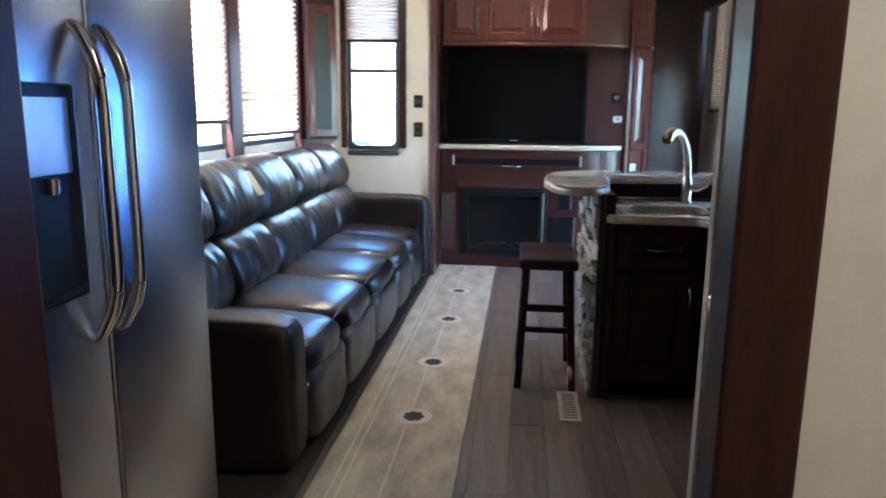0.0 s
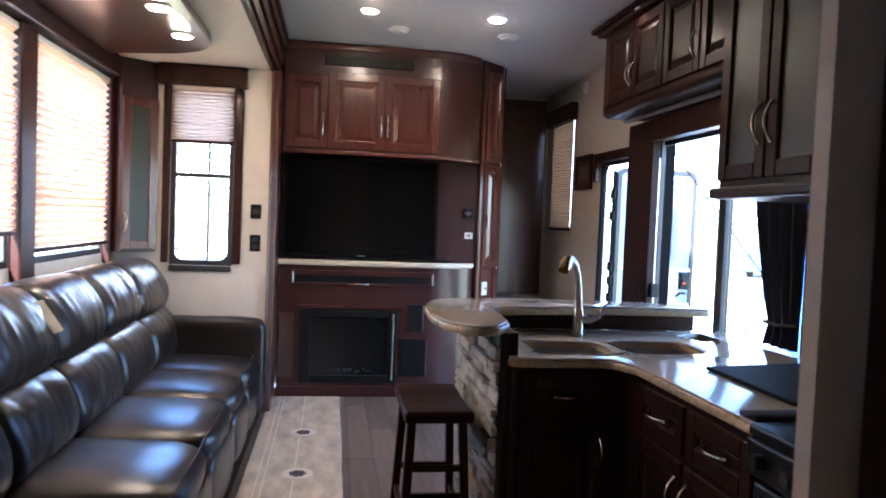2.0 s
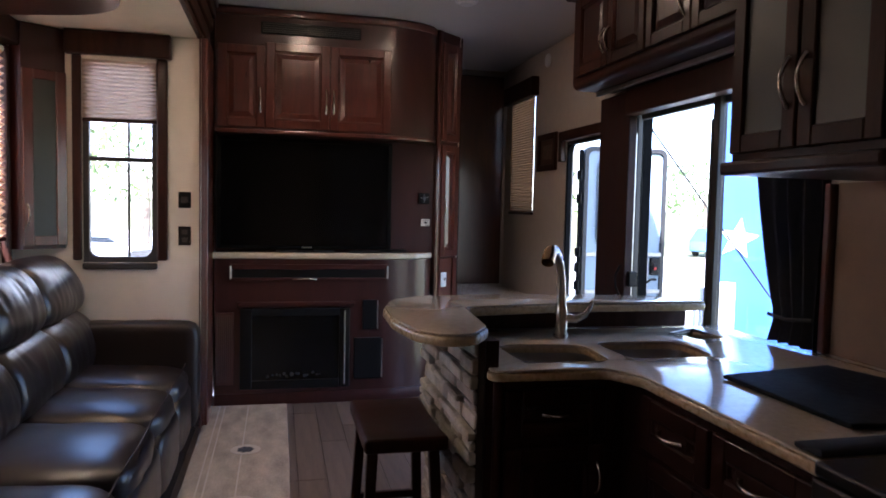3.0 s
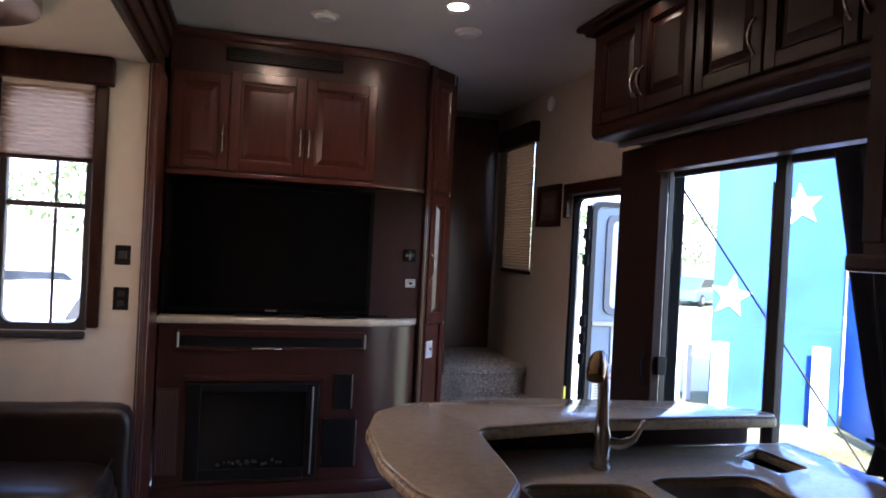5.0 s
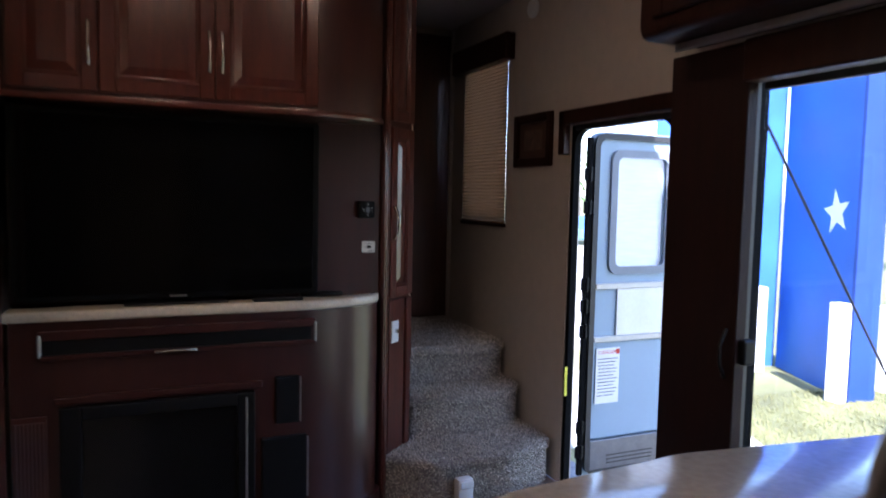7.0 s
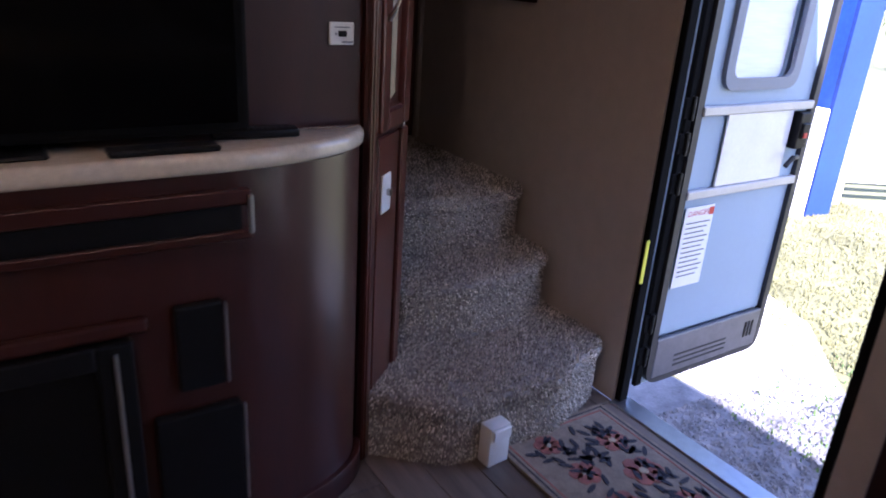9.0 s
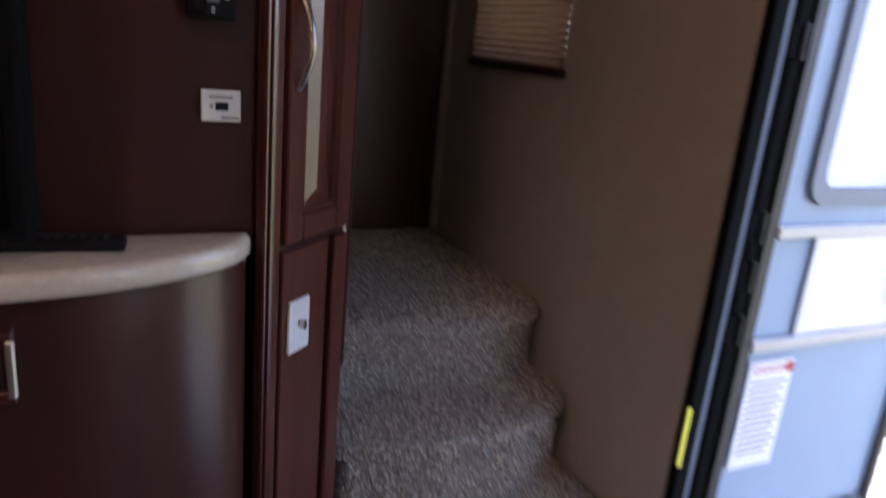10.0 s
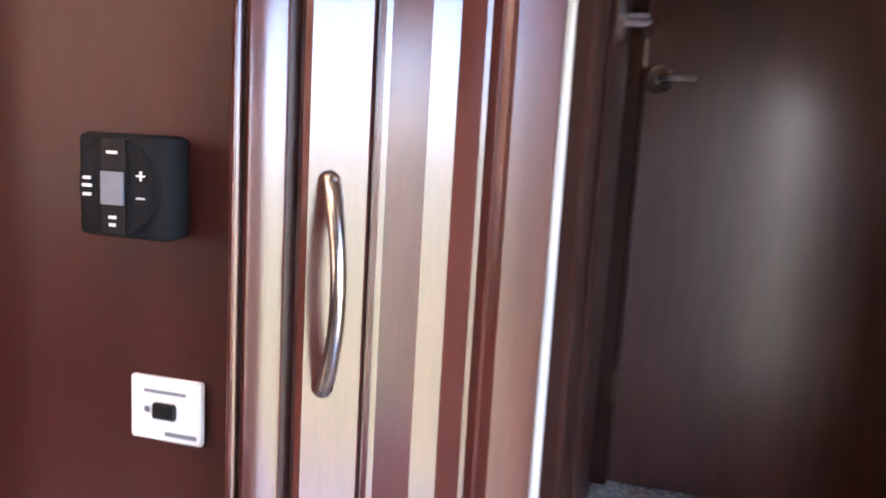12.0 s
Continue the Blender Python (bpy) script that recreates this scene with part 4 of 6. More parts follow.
# range with black pad
st = thing("range", "black gas range with glass top and front knobs", "stove", (1.7, 2.95, 0))
part("body", box(1.35, 2.20, 2.58, 3.295, 0.05, 0.88, 0.006, 1), RANGE_BLACK, st)
part("cooktop", box(1.305, 2.20, 2.58, 3.295, 0.882, 0.915, 0.008, 2), RANGE_BLACK, st, "black glass cooktop")
part("control_panel", box(1.30, 1.348, 2.58, 3.295, 0.78, 0.880, 0.008, 2), RANGE_BLACK, st)
for y in (3.22, 3.09, 2.94, 2.79, 2.65):
    part("knob", disc((1.288, y, 0.83), 0.022, 0.03, "x", 16, bev=0.004), DARK_ALU, st, "", True)
part("oven_door", box(1.318, 1.349, 2.60, 3.28, 0.18, 0.76, 0.008, 2), RANGE_BLACK, st, "black oven door")
part("oven_handle", tube([(1.30, 2.66, 0.73), (1.285, 2.70, 0.73), (1.285, 3.18, 0.73), (1.30, 3.22, 0.73)], 0.011, 10), STEEL, st, "steel bar handle", True)
pad = thing("cooktop_cover", "folded black rubber pad lying on the worktop", "mat", (1.8, 3.7, CT))
part("sheet", prism([(1.575, 4.0), (2.03, 4.08), (2.10, 3.80), (2.06, 3.42), (1.57, 3.48)], CT + 0.002, CT + 0.017, 0.005, 2), MAT_BLACK, pad)
rug2 = thing("dish_cloth", "crumpled dark dish cloth beside the cooktop", "cloth", (1.8, 3.35, CT))
bm = box(1.34, 2.05, 3.312, 3.40, CT + 0.002, CT + 0.022, 0.008, 2)
bmesh.ops.subdivide_edges(bm, edges=bm.edges[:], cuts=2, use_grid_fill=True)
for v in bm.verts:
    if v.co.z > CT + 0.01:
        v.co.z += 0.012 * noise.noise(v.co * 22)
part("cloth", bm, CURTAIN, rug2, "", True)

# ---------------------------------------------------------------- wall cabinets
up = thing("wall_cabinets", "dark cherry overhead cabinets above the sliding door", "cabinet", (2.08, 5.1, 2.15))
prof = rounded([(1.955, 2.72), (1.955, 2.16), (2.238, 2.16), (2.238, 2.72)], [0, 0.05, 0, 0])
body = bmesh.new()
n = len(prof)
a = [body.verts.new((x, 4.145, z)) for x, z in prof]
b = [body.verts.new((x, 6.17, z)) for x, z in prof]
for k in range(n):
    body.faces.new((a[k], a[(k + 1) % n], b[(k + 1) % n], b[k]))
body.faces.new(a[::-1])
body.faces.new(b)
part("body", body, WALNUT, up)
part("light_rail", box(2.10, 2.125, 4.16, 6.15, 2.130, 2.158, 0.004, 1), ALU, up, "bright lower edge strip")
bm = box(1.90, 2.238, 4.145, 6.20, 2.70, CEIL - 0.004, 0.012, 2)
box(1.865, 2.238, 4.145, 6.235, 2.725, CEIL - 0.004, 0.012, 2, bm)
part("crown", bm, WALNUT, up, "stepped crown moulding")
for y, w, hx in ((6.09, 0.41, 0.388), (5.672, 0.40, 0.026), (5.255, 0.39, 0.352), (4.855, 0.40, 0.372), (4.445, 0.28, 0.026)):
    raised_panel(w, 0.46, facing(1.954, y, 2.225, -90), up, WALNUT, ((hx, 0.075), (hx, 0.20)))
tall = thing("glass_front_cabinet", "dark cherry wall cabinet with two frosted glass doors", "cabinet", (1.95, 3.82, 1.58))
part("body", box(1.665, 2.238, 3.505, 4.135, 1.585, CEIL - 0.005), WALNUT, tall)
part("bottom_moulding", box(1.635, 2.238, 3.50, 4.165, 1.555, 1.600, 0.012, 2), WALNUT, tall)
raised_panel(0.30, 1.08, facing(1.664, 4.125, 1.625, -90), tall, WALNUT, ((0.27, 0.12), (0.27, 0.26)), glass=MIRROR)
raised_panel(0.30, 1.08, facing(1.664, 3.815, 1.625, -90), tall, WALNUT, ((0.03, 0.12), (0.03, 0.26)), glass=MIRROR)
mw = thing("microwave", "stainless over-range microwave with dark window", "microwave", (1.95, 3.1, 1.49))
part("case", box(1.70, 2.238, 2.60, 3.495, 1.49, 1.945, 0.006, 1), BLACK, mw)
bm = bmesh.new()
for y0, y1, z0, z1 in ((3.47, 3.498, 1.49, 1.87), (2.60, 2.80, 1.49, 1.87), (2.80, 3.47, 1.49, 1.555), (2.80, 3.47, 1.83, 1.87)):
    box(1.672, 1.699, y0, y1, z0, z1, 0.004, 1, bm)
part("door_frame", bm, STEEL_DARK, mw, "brushed steel door frame")
part("window", box(1.682, 1.690, 2.802, 3.468, 1.557, 1.828), FIRE_GLASS, mw, "dark glass window")
part("top_vent", box(1.672, 1.699, 2.60, 3.495, 1.875, 1.945, 0.004, 1), STEEL_DARK, mw, "brushed steel vent strip")
over = thing("cabinet_over_microwave", "dark cherry cabinet above the microwave", "cabinet", (1.95, 3.05, 1.96))
part("body", box(1.675, 2.238, 2.60, 3.495, 1.955, CEIL - 0.005), WALNUT, over)
raised_panel(0.42, 0.72, facing(1.674, 3.48, 2.0, -90), over, WALNUT)
raised_panel(0.42, 0.72, facing(1.674, 3.04, 2.0, -90), over, WALNUT)

# ---------------------------------------------------------------- sliding glass door
slider = thing("sliding_door", "dark-framed sliding glass door with black latch", "door", (2.28, 5.0, 0.05), kind="structure")
part("reveal", box(2.2365, 2.384, 5.9485, 5.9498, 0.052, 2.048), RUBBER, slider)
part("reveal", box(2.2365, 2.384, 4.3402, 4.3415, 0.052, 2.048), MAT_BLACK, slider)
for name, y0, y1, x0 in (("outer_frame_front", 5.925, 5.948, 2.195), ("outer_frame_rear", 4.342, 4.41, 2.25)):
    part("frame_stile", box(x0, x0 + 0.10, y0, y1, 0.052, 2.048, 0.004, 1), RUBBER, slider)
part("frame_head", box(2.25, 2.35, 4.412, 5.923, 2.005, 2.048, 0.004, 1), DARK_ALU, slider)
part("frame_sill", box(2.25, 2.35, 4.412, 5.923, 0.052, 0.10, 0.004, 1), DARK_ALU, slider)
for x0, a, b in ((2.262, 5.10, 5.922), (2.302, 4.412, 5.19)):
    sash = part("sash", box(x0, x0 + 0.03, a, a + 0.055, 0.102, 2.003, 0.004, 1), DARK_ALU, slider)
    part("stile", box(x0, x0 + 0.03, b - (0.055 if b < 5.5 else 0.024), b, 0.102, 2.003, 0.004, 1), DARK_ALU, sash)
    for z0, z1 in ((0.102, 0.16), (1.965, 2.003)):
        part("rail", box(x0, x0 + 0.03, a + 0.057, b - 0.057, z0, z1, 0.004, 1), DARK_ALU, sash)
    pane = part("pane", box(x0 + 0.012, x0 + 0.016, a + 0.057, b - 0.057, 0.162, 1.963), TINTED, sash, "lightly tinted glass pane")
    pane.visible_shadow = False
part("seal_strip", box(2.250, 2.2615, 5.902, 5.910, 0.11, 1.89), ALU, slider, "bright metal edge strip")
part("seal_strip", box(2.256, 2.2615, 5.15, 5.158, 0.11, 1.89), ALU, slider, "bright metal edge strip")
part("latch", box(2.205, 2.26, 5.835, 5.885, 0.985, 1.075, 0.008, 2), BLACK, slider, "black latch block")
part("pull", tube([(2.18, 5.90, 0.93), (2.15, 5.895, 0.98), (2.145, 5.895, 1.05), (2.18, 5.90, 1.11)], 0.008, 8), BLACK, slider, "black pull handle", True)
structure("trim_slider_valance", box(2.15, 2.236, 4.17, 5.86, 1.985, 2.128, 0.006, 1), WALNUT, "dark valance board over the sliding door")

# added panel whose brown stands in for shade behind the worktop
structure("trim_backsplash", box(2.231, 2.2385, 2.53, 4.294, CT + 0.002, 1.553, 0.002, 1), SPLASH_SHADED, "backsplash panel behind the worktop, its shade painted in tan-brown")
# curtain tied back beside the worktop
cu = thing("curtain", "black curtain gathered and tied back at the worktop", "curtain", (2.12, 4.38, CT))
bm = bmesh.new()
rows = []
for i in range(25):
    t = i / 24
    z = 0.912 + (1.96 - 0.912) * t
    tie = math.exp(-((z - 1.02) / 0.12) ** 2)
    y0 = 4.335
    y1 = 4.565 + 0.235 * max(0, (z - 1.02) / 0.94) ** 0.8 + 0.03 * max(0, (1.02 - z) / 0.108)
    row = []
    for j in range(33):
        s = j / 32
        y = y0 + (y1 - y0) * s
        x = 2.188 + 0.018 * math.sin(s * 26 + 0.6 * math.sin(3 * t)) * (1 - 0.4 * tie) + 0.006 * noise.noise((s * 4, t * 5, 1))
        row.append(bm.verts.new((x, y, z)))
    rows.append(row)
for r0, r1 in zip(rows, rows[1:]):
    for j in range(32):
        bm.faces.new((r0[j], r0[j + 1], r1[j + 1], r1[j]))
bmesh.ops.solidify(bm, geom=bm.faces[:], thickness=0.004)
part("cloth", bm, CURTAIN, cu, "", True)
part("tie_band", tube([(2.178, 4.330, 1.03), (2.160, 4.45, 1.015), (2.178, 4.578, 1.02)], 0.008, 8), CURTAIN, cu)
structure("trim_slider_rear", box(2.20, 2.238, 4.297, 4.327, CT + 0.002, 1.55, 0.004, 1), CHERRY, "reddish wood trim beside the curtain")

# ---------------------------------------------------------------- windows and shades
def pleated(name, axis, at, a0, a1, z0, z1, material, label, pitch=0.024, depth=0.009):
    """A pleated shade: zigzag cloth with head and bottom rails and lift cords."""
    ob = thing(name, label, "window shade", (at, a0, z0) if axis == "x" else (a0, at, z0))
    bm = bmesh.new()
    n = int((z1 - z0) / pitch * 2)
    rows = []
    for i in range(n + 1):
        d = depth * (1 if i % 2 else -1)
        z = z0 + (z1 - z0) * i / n
        rows.append([bm.verts.new((at + d, a, z) if axis == "x" else (a, at + d, z)) for a in (a0, a1)])
    for r0, r1 in zip(rows, rows[1:]):
        bm.faces.new((r0[0], r0[1], r1[1], r1[0]))
    part("cloth", bm, material, ob)
    for za, zb, nm in ((z0 - 0.022, z0, "bottom_rail"), (z1, z1 + 0.03, "head_rail")):
        part(nm, box(at - 0.014, at + 0.014, a0, a1, za, zb, 0.004, 1) if axis == "x" else box(a0, a1, at - 0.014, at + 0.014, za, zb, 0.004, 1), WALNUT if nm == "bottom_rail" else CREAM, ob)
    return ob


def window_unit(name, axis, at, a0, a1, z0, z1, label, bars_z=(), bars_a=(), w=0.035):
    """Dark window frame with panes of glass set in the wall."""
    ob = thing(name, label, "window", (at, a0, z0) if axis == "x" else (a0, at, z0), kind="structure")
    put = (lambda a, b, c, d, t: box(at - t, at + t, a, b, c, d, 0.003, 1)) if axis == "x" else (lambda a, b, c, d, t: box(a, b, at - t, at + t, c, d, 0.003, 1))
    for a, b, c, d in ((a0, a0 + w, z0, z1), (a1 - w, a1, z0, z1), (a0 + w, a1 - w, z0, z0 + w), (a0 + w, a1 - w, z1 - w, z1)):
        part("frame", put(a, b, c, d, 0.024), DARK_ALU, ob)
    for z in bars_z:
        part("bar", put(a0 + w, a1 - w, z - 0.014, z + 0.014, 0.016), DARK_ALU, ob)
    for a, c, d in bars_a:
        part("bar", put(a - 0.007, a + 0.007, c, d, 0.010), DARK_ALU, ob)
    pane = part("pane", put(a0 + w, a1 - w, z0 + w, z1 - w, 0.002), GLASS, ob, "clear glass pane")
    pane.visible_shadow = False
    return ob


window_unit("window_1", "x", -1.37, 3.70, 5.16, 1.12, 2.28, "dark-framed window behind a pleated shade")
window_unit("window_2", "x", -1.37, 5.34, 6.52, 1.12, 2.28, "dark-framed window behind a pleated shade", (1.45,), ((6.25, 1.15, 1.44),))
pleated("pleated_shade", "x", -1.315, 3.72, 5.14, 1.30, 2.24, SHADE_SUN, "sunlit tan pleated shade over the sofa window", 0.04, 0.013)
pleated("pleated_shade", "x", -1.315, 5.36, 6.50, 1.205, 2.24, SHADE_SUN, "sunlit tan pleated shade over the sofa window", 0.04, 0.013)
for a, b in ((5.16, 5.34), (3.50, 3.70), (6.52, 6.555)):
    structure("trim_window_post", box(-1.338, -1.29, a, b, 1.05, 2.284, 0.008, 1), WALNUT, "dark wood upright beside the sofa window")
structure("trim_window_head", box(-1.338, -1.24, 3.50, 6.55, 2.286, 2.427, 0.008, 1), WALNUT, "dark wood valance over the sofa windows")
window_unit("window_3", "y", 6.738, -0.955, -0.53, 1.045, 2.28, "dark-framed end window, half shaded", (1.675,), ((-0.70, 1.08, 1.66), (-0.70, 1.69, 1.95)))
for a, sx in ((-0.920, 1), (-0.565, -1)):
    for z, sz in ((1.080, 1), (2.245, -1)):
        pts = [(a, z)] + [(a + sx * 0.055 * (1 - math.sin(k * math.pi / 12)), z + sz * 0.055 * (1 - math.cos(k * math.pi / 12))) for k in range(7)]
        part("corner", prism(pts, -0.022, 0.022, m=Matrix.Translation((0, 6.738, 0)) @ Matrix.Rotation(radians(90), 4, "X")), DARK_ALU, bpy.data.objects["window_3"])
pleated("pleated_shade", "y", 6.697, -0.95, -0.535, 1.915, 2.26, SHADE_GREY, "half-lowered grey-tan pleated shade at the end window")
structure("trim_window_3", box(-1.04, -0.445, 6.64, 6.708, 2.285, 2.425, 0.008, 1), WALNUT, "dark wood valance over the end window")
for a, b in ((-1.005, -0.955), (-0.53, -0.47)):
    structure("trim_window_side", box(a, b, 6.672, 6.708, 1.06, 2.284, 0.010, 2), WALNUT, "dark wood side trim of the end window")
structure("trim_window_low", box(-0.955, -0.53, 6.682, 6.708, 1.005, 1.044, 0.010, 2), DARK_ALU, "dark lower window frame")
window_unit("window_4", "x", 2.39, 7.906, 8.49, 1.41, 2.46, "dark-framed window by the stairs behind a lowered shade", w=0.005)
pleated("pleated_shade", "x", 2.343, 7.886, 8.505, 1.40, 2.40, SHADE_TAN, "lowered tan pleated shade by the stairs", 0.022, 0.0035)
structure("trim_window_4", box(2.285, 2.352, 7.82, 8.60, 2.40, 2.56, 0.006, 1), WALNUT, "dark wood valance over the stair window")

# corner display cabinet between the windows
cc = thing("corner_display_cabinet", "narrow dark cherry corner cabinet with glass door", "cabinet", (-1.2, 6.6, 1.13))
CA, CB = Vector((-1.235, 6.55)), Vector((-1.045, 6.70))
part("body", prism([tuple(CA), tuple(CB), (-1.05, 6.706), (-1.30, 6.706), (-1.30, 6.575)], 1.13, 2.425), CHERRY_FLAT, cc)
cdir = (CB - CA).normalized()
cm = facing(CA.x, CA.y, 1.15, math.degrees(math.atan2(cdir.y, cdir.x)))
raised_panel((CB - CA).length, 1.02, cm, cc, CHERRY, ((0.02, 0.12), (0.02, 0.24)), glass=MIRROR)

# soffit over the sofa with two lamps
sf = thing("soffit_board", "dark cherry soffit board with rounded corner over the sofa", "shelf", (-0.9, 4.5, 2.375))
part("board", prism(rounded([(-1.235, 2.70), (-0.54, 2.70), (-0.54, 6.02), (-1.235, 6.22)], [0, 0, 0.50, 0], 12), 2.372, 2.428, 0.012, 2), CHERRY, sf, "", True)


def puck(x, y, z, name="recessed_lamp", watts=3.0, r=0.045):
    ob = thing(name, "small round recessed lamp, switched on, warm light", "lamp", (x, y, z), "recessed ceiling lamps")
    bm = disc((x, y, z - 0.004), r + 0.016, 0.010, bev=0.003)
    part("ring", bm, WHITE_PLASTIC, ob, "", True)
    part("lens", disc((x, y, z - 0.011), r, 0.006, bev=0.002), LAMP_GLOW, ob, "glowing warm lens", True)
    data = bpy.data.lights.new("lamp_light", "SPOT")
    data.energy, data.spot_size, data.spot_blend, data.shadow_soft_size, data.color = watts, radians(130), 0.6, 0.04, (1.0, 0.74, 0.46)
    lo = new("lamp_light", data)
    lo.matrix_world = look((x, y, z - 0.02), (x, y, 0))
    return ob


puck(-0.665, 5.58, 2.371, watts=0.35)
puck(-0.665, 5.05, 2.371, watts=0.35)
puck(0.36, 6.18, CEIL, watts=0.45)
puck(1.19, 6.15, CEIL, watts=0.45)
puck(1.93, 5.55, 2.724, watts=0.9, r=0.03)
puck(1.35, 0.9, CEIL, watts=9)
for x, y, lab in ((0.58, 6.565, "white round ceiling smoke detector"), (1.36, 6.53, "white round ceiling speaker")):
    ob = thing("ceiling_detector", lab, "detector", (x, y, CEIL))
    part("base", disc((x, y, CEIL - 0.010), 0.075, 0.018, bev=0.004), WHITE_PLASTIC, ob, "", True)
    part("dome", disc((x, y, CEIL - 0.026), 0.050, 0.014, bev=0.004, r2=0.058), WHITE_PLASTIC, ob, "", True)
ob = thing("wall_detector", "white round detector high on the stair wall", "detector", (2.352, 7.61, 2.65))
part("case", disc((2.342, 7.61, 2.65), 0.055, 0.022, "x", bev=0.006), WHITE_PLASTIC, ob, "", True)

# ---------------------------------------------------------------- rug, stool, floor grille, mats
rug = thing("runner_rug", "long cream woven runner with dark round motifs", "rug", (0, 5.2, 0))
bm = box(-0.265, 0.265, 2.62, 7.13, 0.0005, 0.010, 0.003, 1)
bmesh.ops.subdivide_edges(bm, edges=[e for e in bm.edges if abs(e.verts[0].co.y - e.verts[1].co.y) > 1], cuts=60)
for v in bm.verts:
    if abs(abs(v.co.x) - 0.265) < 0.01:
        v.co.x += 0.004 * noise.noise((v.co.x, v.co.y * 3, 0))
part("weave", bm, RUG, rug)
for x in (-0.19, -0.155, 0.0):
    part("woven_line", box(x, x + 0.008, 2.63, 7.12, 0.0101, 0.0112), RUG_LINE, rug)
for y in (3.06, 3.90, 4.61, 5.44, 6.19):
    for rx, ry, mt, z in ((0.085, 0.075, RUG_LINE, 0.0115), (0.052, 0.060, INK, 0.0122), (0.018, 0.03, RUG, 0.0130)):
        if mt is INK:
            for k in range(7):
                t = 2 * math.pi * k / 7
                part("motif", disc((0.024 + 0.032 * math.cos(t), y + 0.035 * math.sin(t), z), 0.017, 0.0012, sides=9), mt, rug)
            part("motif", disc((0.024, y, z), 0.024, 0.0014, sides=12), mt, rug)
        elif mt is RUG_LINE:
            part("motif", disc((0.024, y, z), rx, 0.0010, sides=24), mt, rug)

stool = thing("bar_stool", "dark brown wooden saddle-seat bar stool", "stool", (0.62, 4.55, 0))
bm = box(0.478, 0.762, 4.30, 4.80, 0.615, 0.655, 0.014, 3)
bmesh.ops.subdivide_edges(bm, edges=bm.edges[:], cuts=3, use_grid_fill=True)
for v in bm.verts:
    if v.co.z > 0.63:
        v.co.z += 0.012 * ((v.co.y - 4.55) / 0.25) ** 2
part("seat", bm, WALNUT, stool, "", True)
for sx in (-1, 1):
    for sy in (-1, 1):
        p0 = Vector((0.62 + sx * 0.135, 4.55 + sy * 0.215, 0))
        p1 = Vector((0.62 + sx * 0.105, 4.55 + sy * 0.165, 0.614))
        bm = box(-0.018, 0.018, -0.018, 0.018, 0, 0.614, 0.004, 1)
        for v in bm.verts:
            v.co = p0.lerp(p1, v.co.z / 0.614) + Vector((v.co.x, v.co.y, 0))
        part("leg", bm, WALNUT, stool)
for z, kx, ky in ((0.30, 0.118, 0.188), (0.20, 0.125, 0.20)):
    for s in (-1, 1):
        if z == 0.30:
            part("rung", box(0.62 - kx, 0.62 + kx, 4.55 + s * ky - 0.010, 4.55 + s * ky + 0.010, z - 0.014, z + 0.014, 0.003, 1), WALNUT, stool)
        else:
            part("rung", box(0.62 + s * kx - 0.010, 0.62 + s * kx + 0.010, 4.55 - ky, 4.55 + ky, z - 0.014, z + 0.014, 0.003, 1), WALNUT, stool)
part("rung", box(0.50, 0.74, 4.36, 4.38, 0.40, 0.428, 0.003, 1), WALNUT, stool)
fg = thing("floor_register", "tan metal floor heating register", "vent", (0.73, 4.13, 0))
part("frame", box(0.68, 0.78, 3.96, 4.30, 0.0005, 0.006, 0.002, 1), MAT_BEIGE, fg)
for k in range(10):
    part("slat", box(0.70, 0.76, 3.985 + 0.03 * k, 3.997 + 0.03 * k, 0.0062, 0.009), GREY_INK, fg)

dm = thing("doormat", "beige floral doormat with rose and dark blue leaves", "mat", (2.03, 6.79, 0))
part("pad", box(1.785, 2.29, 6.33, 7.20, 0.0005, 0.011, 0.003, 1), MAT_FIELD, dm)
for d, mt in ((0.016, INK), (0.034, MAT_ROSE)):
    for x0, x1, y0, y1 in ((1.785 + d, 1.791 + d, 6.33 + d, 7.20 - d), (2.284 - d, 2.29 - d, 6.33 + d, 7.20 - d), (1.792 + d, 2.283 - d, 6.33 + d, 6.336 + d), (1.792 + d, 2.283 - d, 7.194 - d, 7.20 - d)):
        part("border_line", box(x0, x1, y0, y1, 0.0112, 0.0120), mt, dm)
random.seed(33)
for k in range(9):
    cx, cy, r = 2.035 + (0.10 if k % 2 else -0.08) + random.uniform(-0.03, 0.03), 6.43 + 0.083 * k, random.uniform(0.75, 1.3)
    for j in range(6):
        t = 2 * math.pi * j / 6 + k
        part("petal", disc((cx + 0.032 * r * math.cos(t), cy + 0.032 * r * math.sin(t), 0.0119), 0.024 * r, 0.0016, sides=9), MAT_ROSE, dm)
    part("flower_centre", disc((cx, cy, 0.0130), 0.013 * r, 0.0014, sides=9), MAT_BEIGE, dm)
for k in range(150):
    cx, cy, t = random.uniform(1.86, 2.23), random.uniform(6.40, 7.12), random.uniform(0, 6.28)
    own = disc((0, 0, 0), 0.015, 0.0012, sides=8)
    mm = Matrix.Translation((cx, cy, 0.0131)) @ Matrix.Rotation(t, 4, "Z") @ Matrix.Diagonal((1.8, 0.6, 1, 1))
    bmesh.ops.transform(own, matrix=mm, verts=own.verts)
    part("leaf", own, MAT_BLUE, dm)

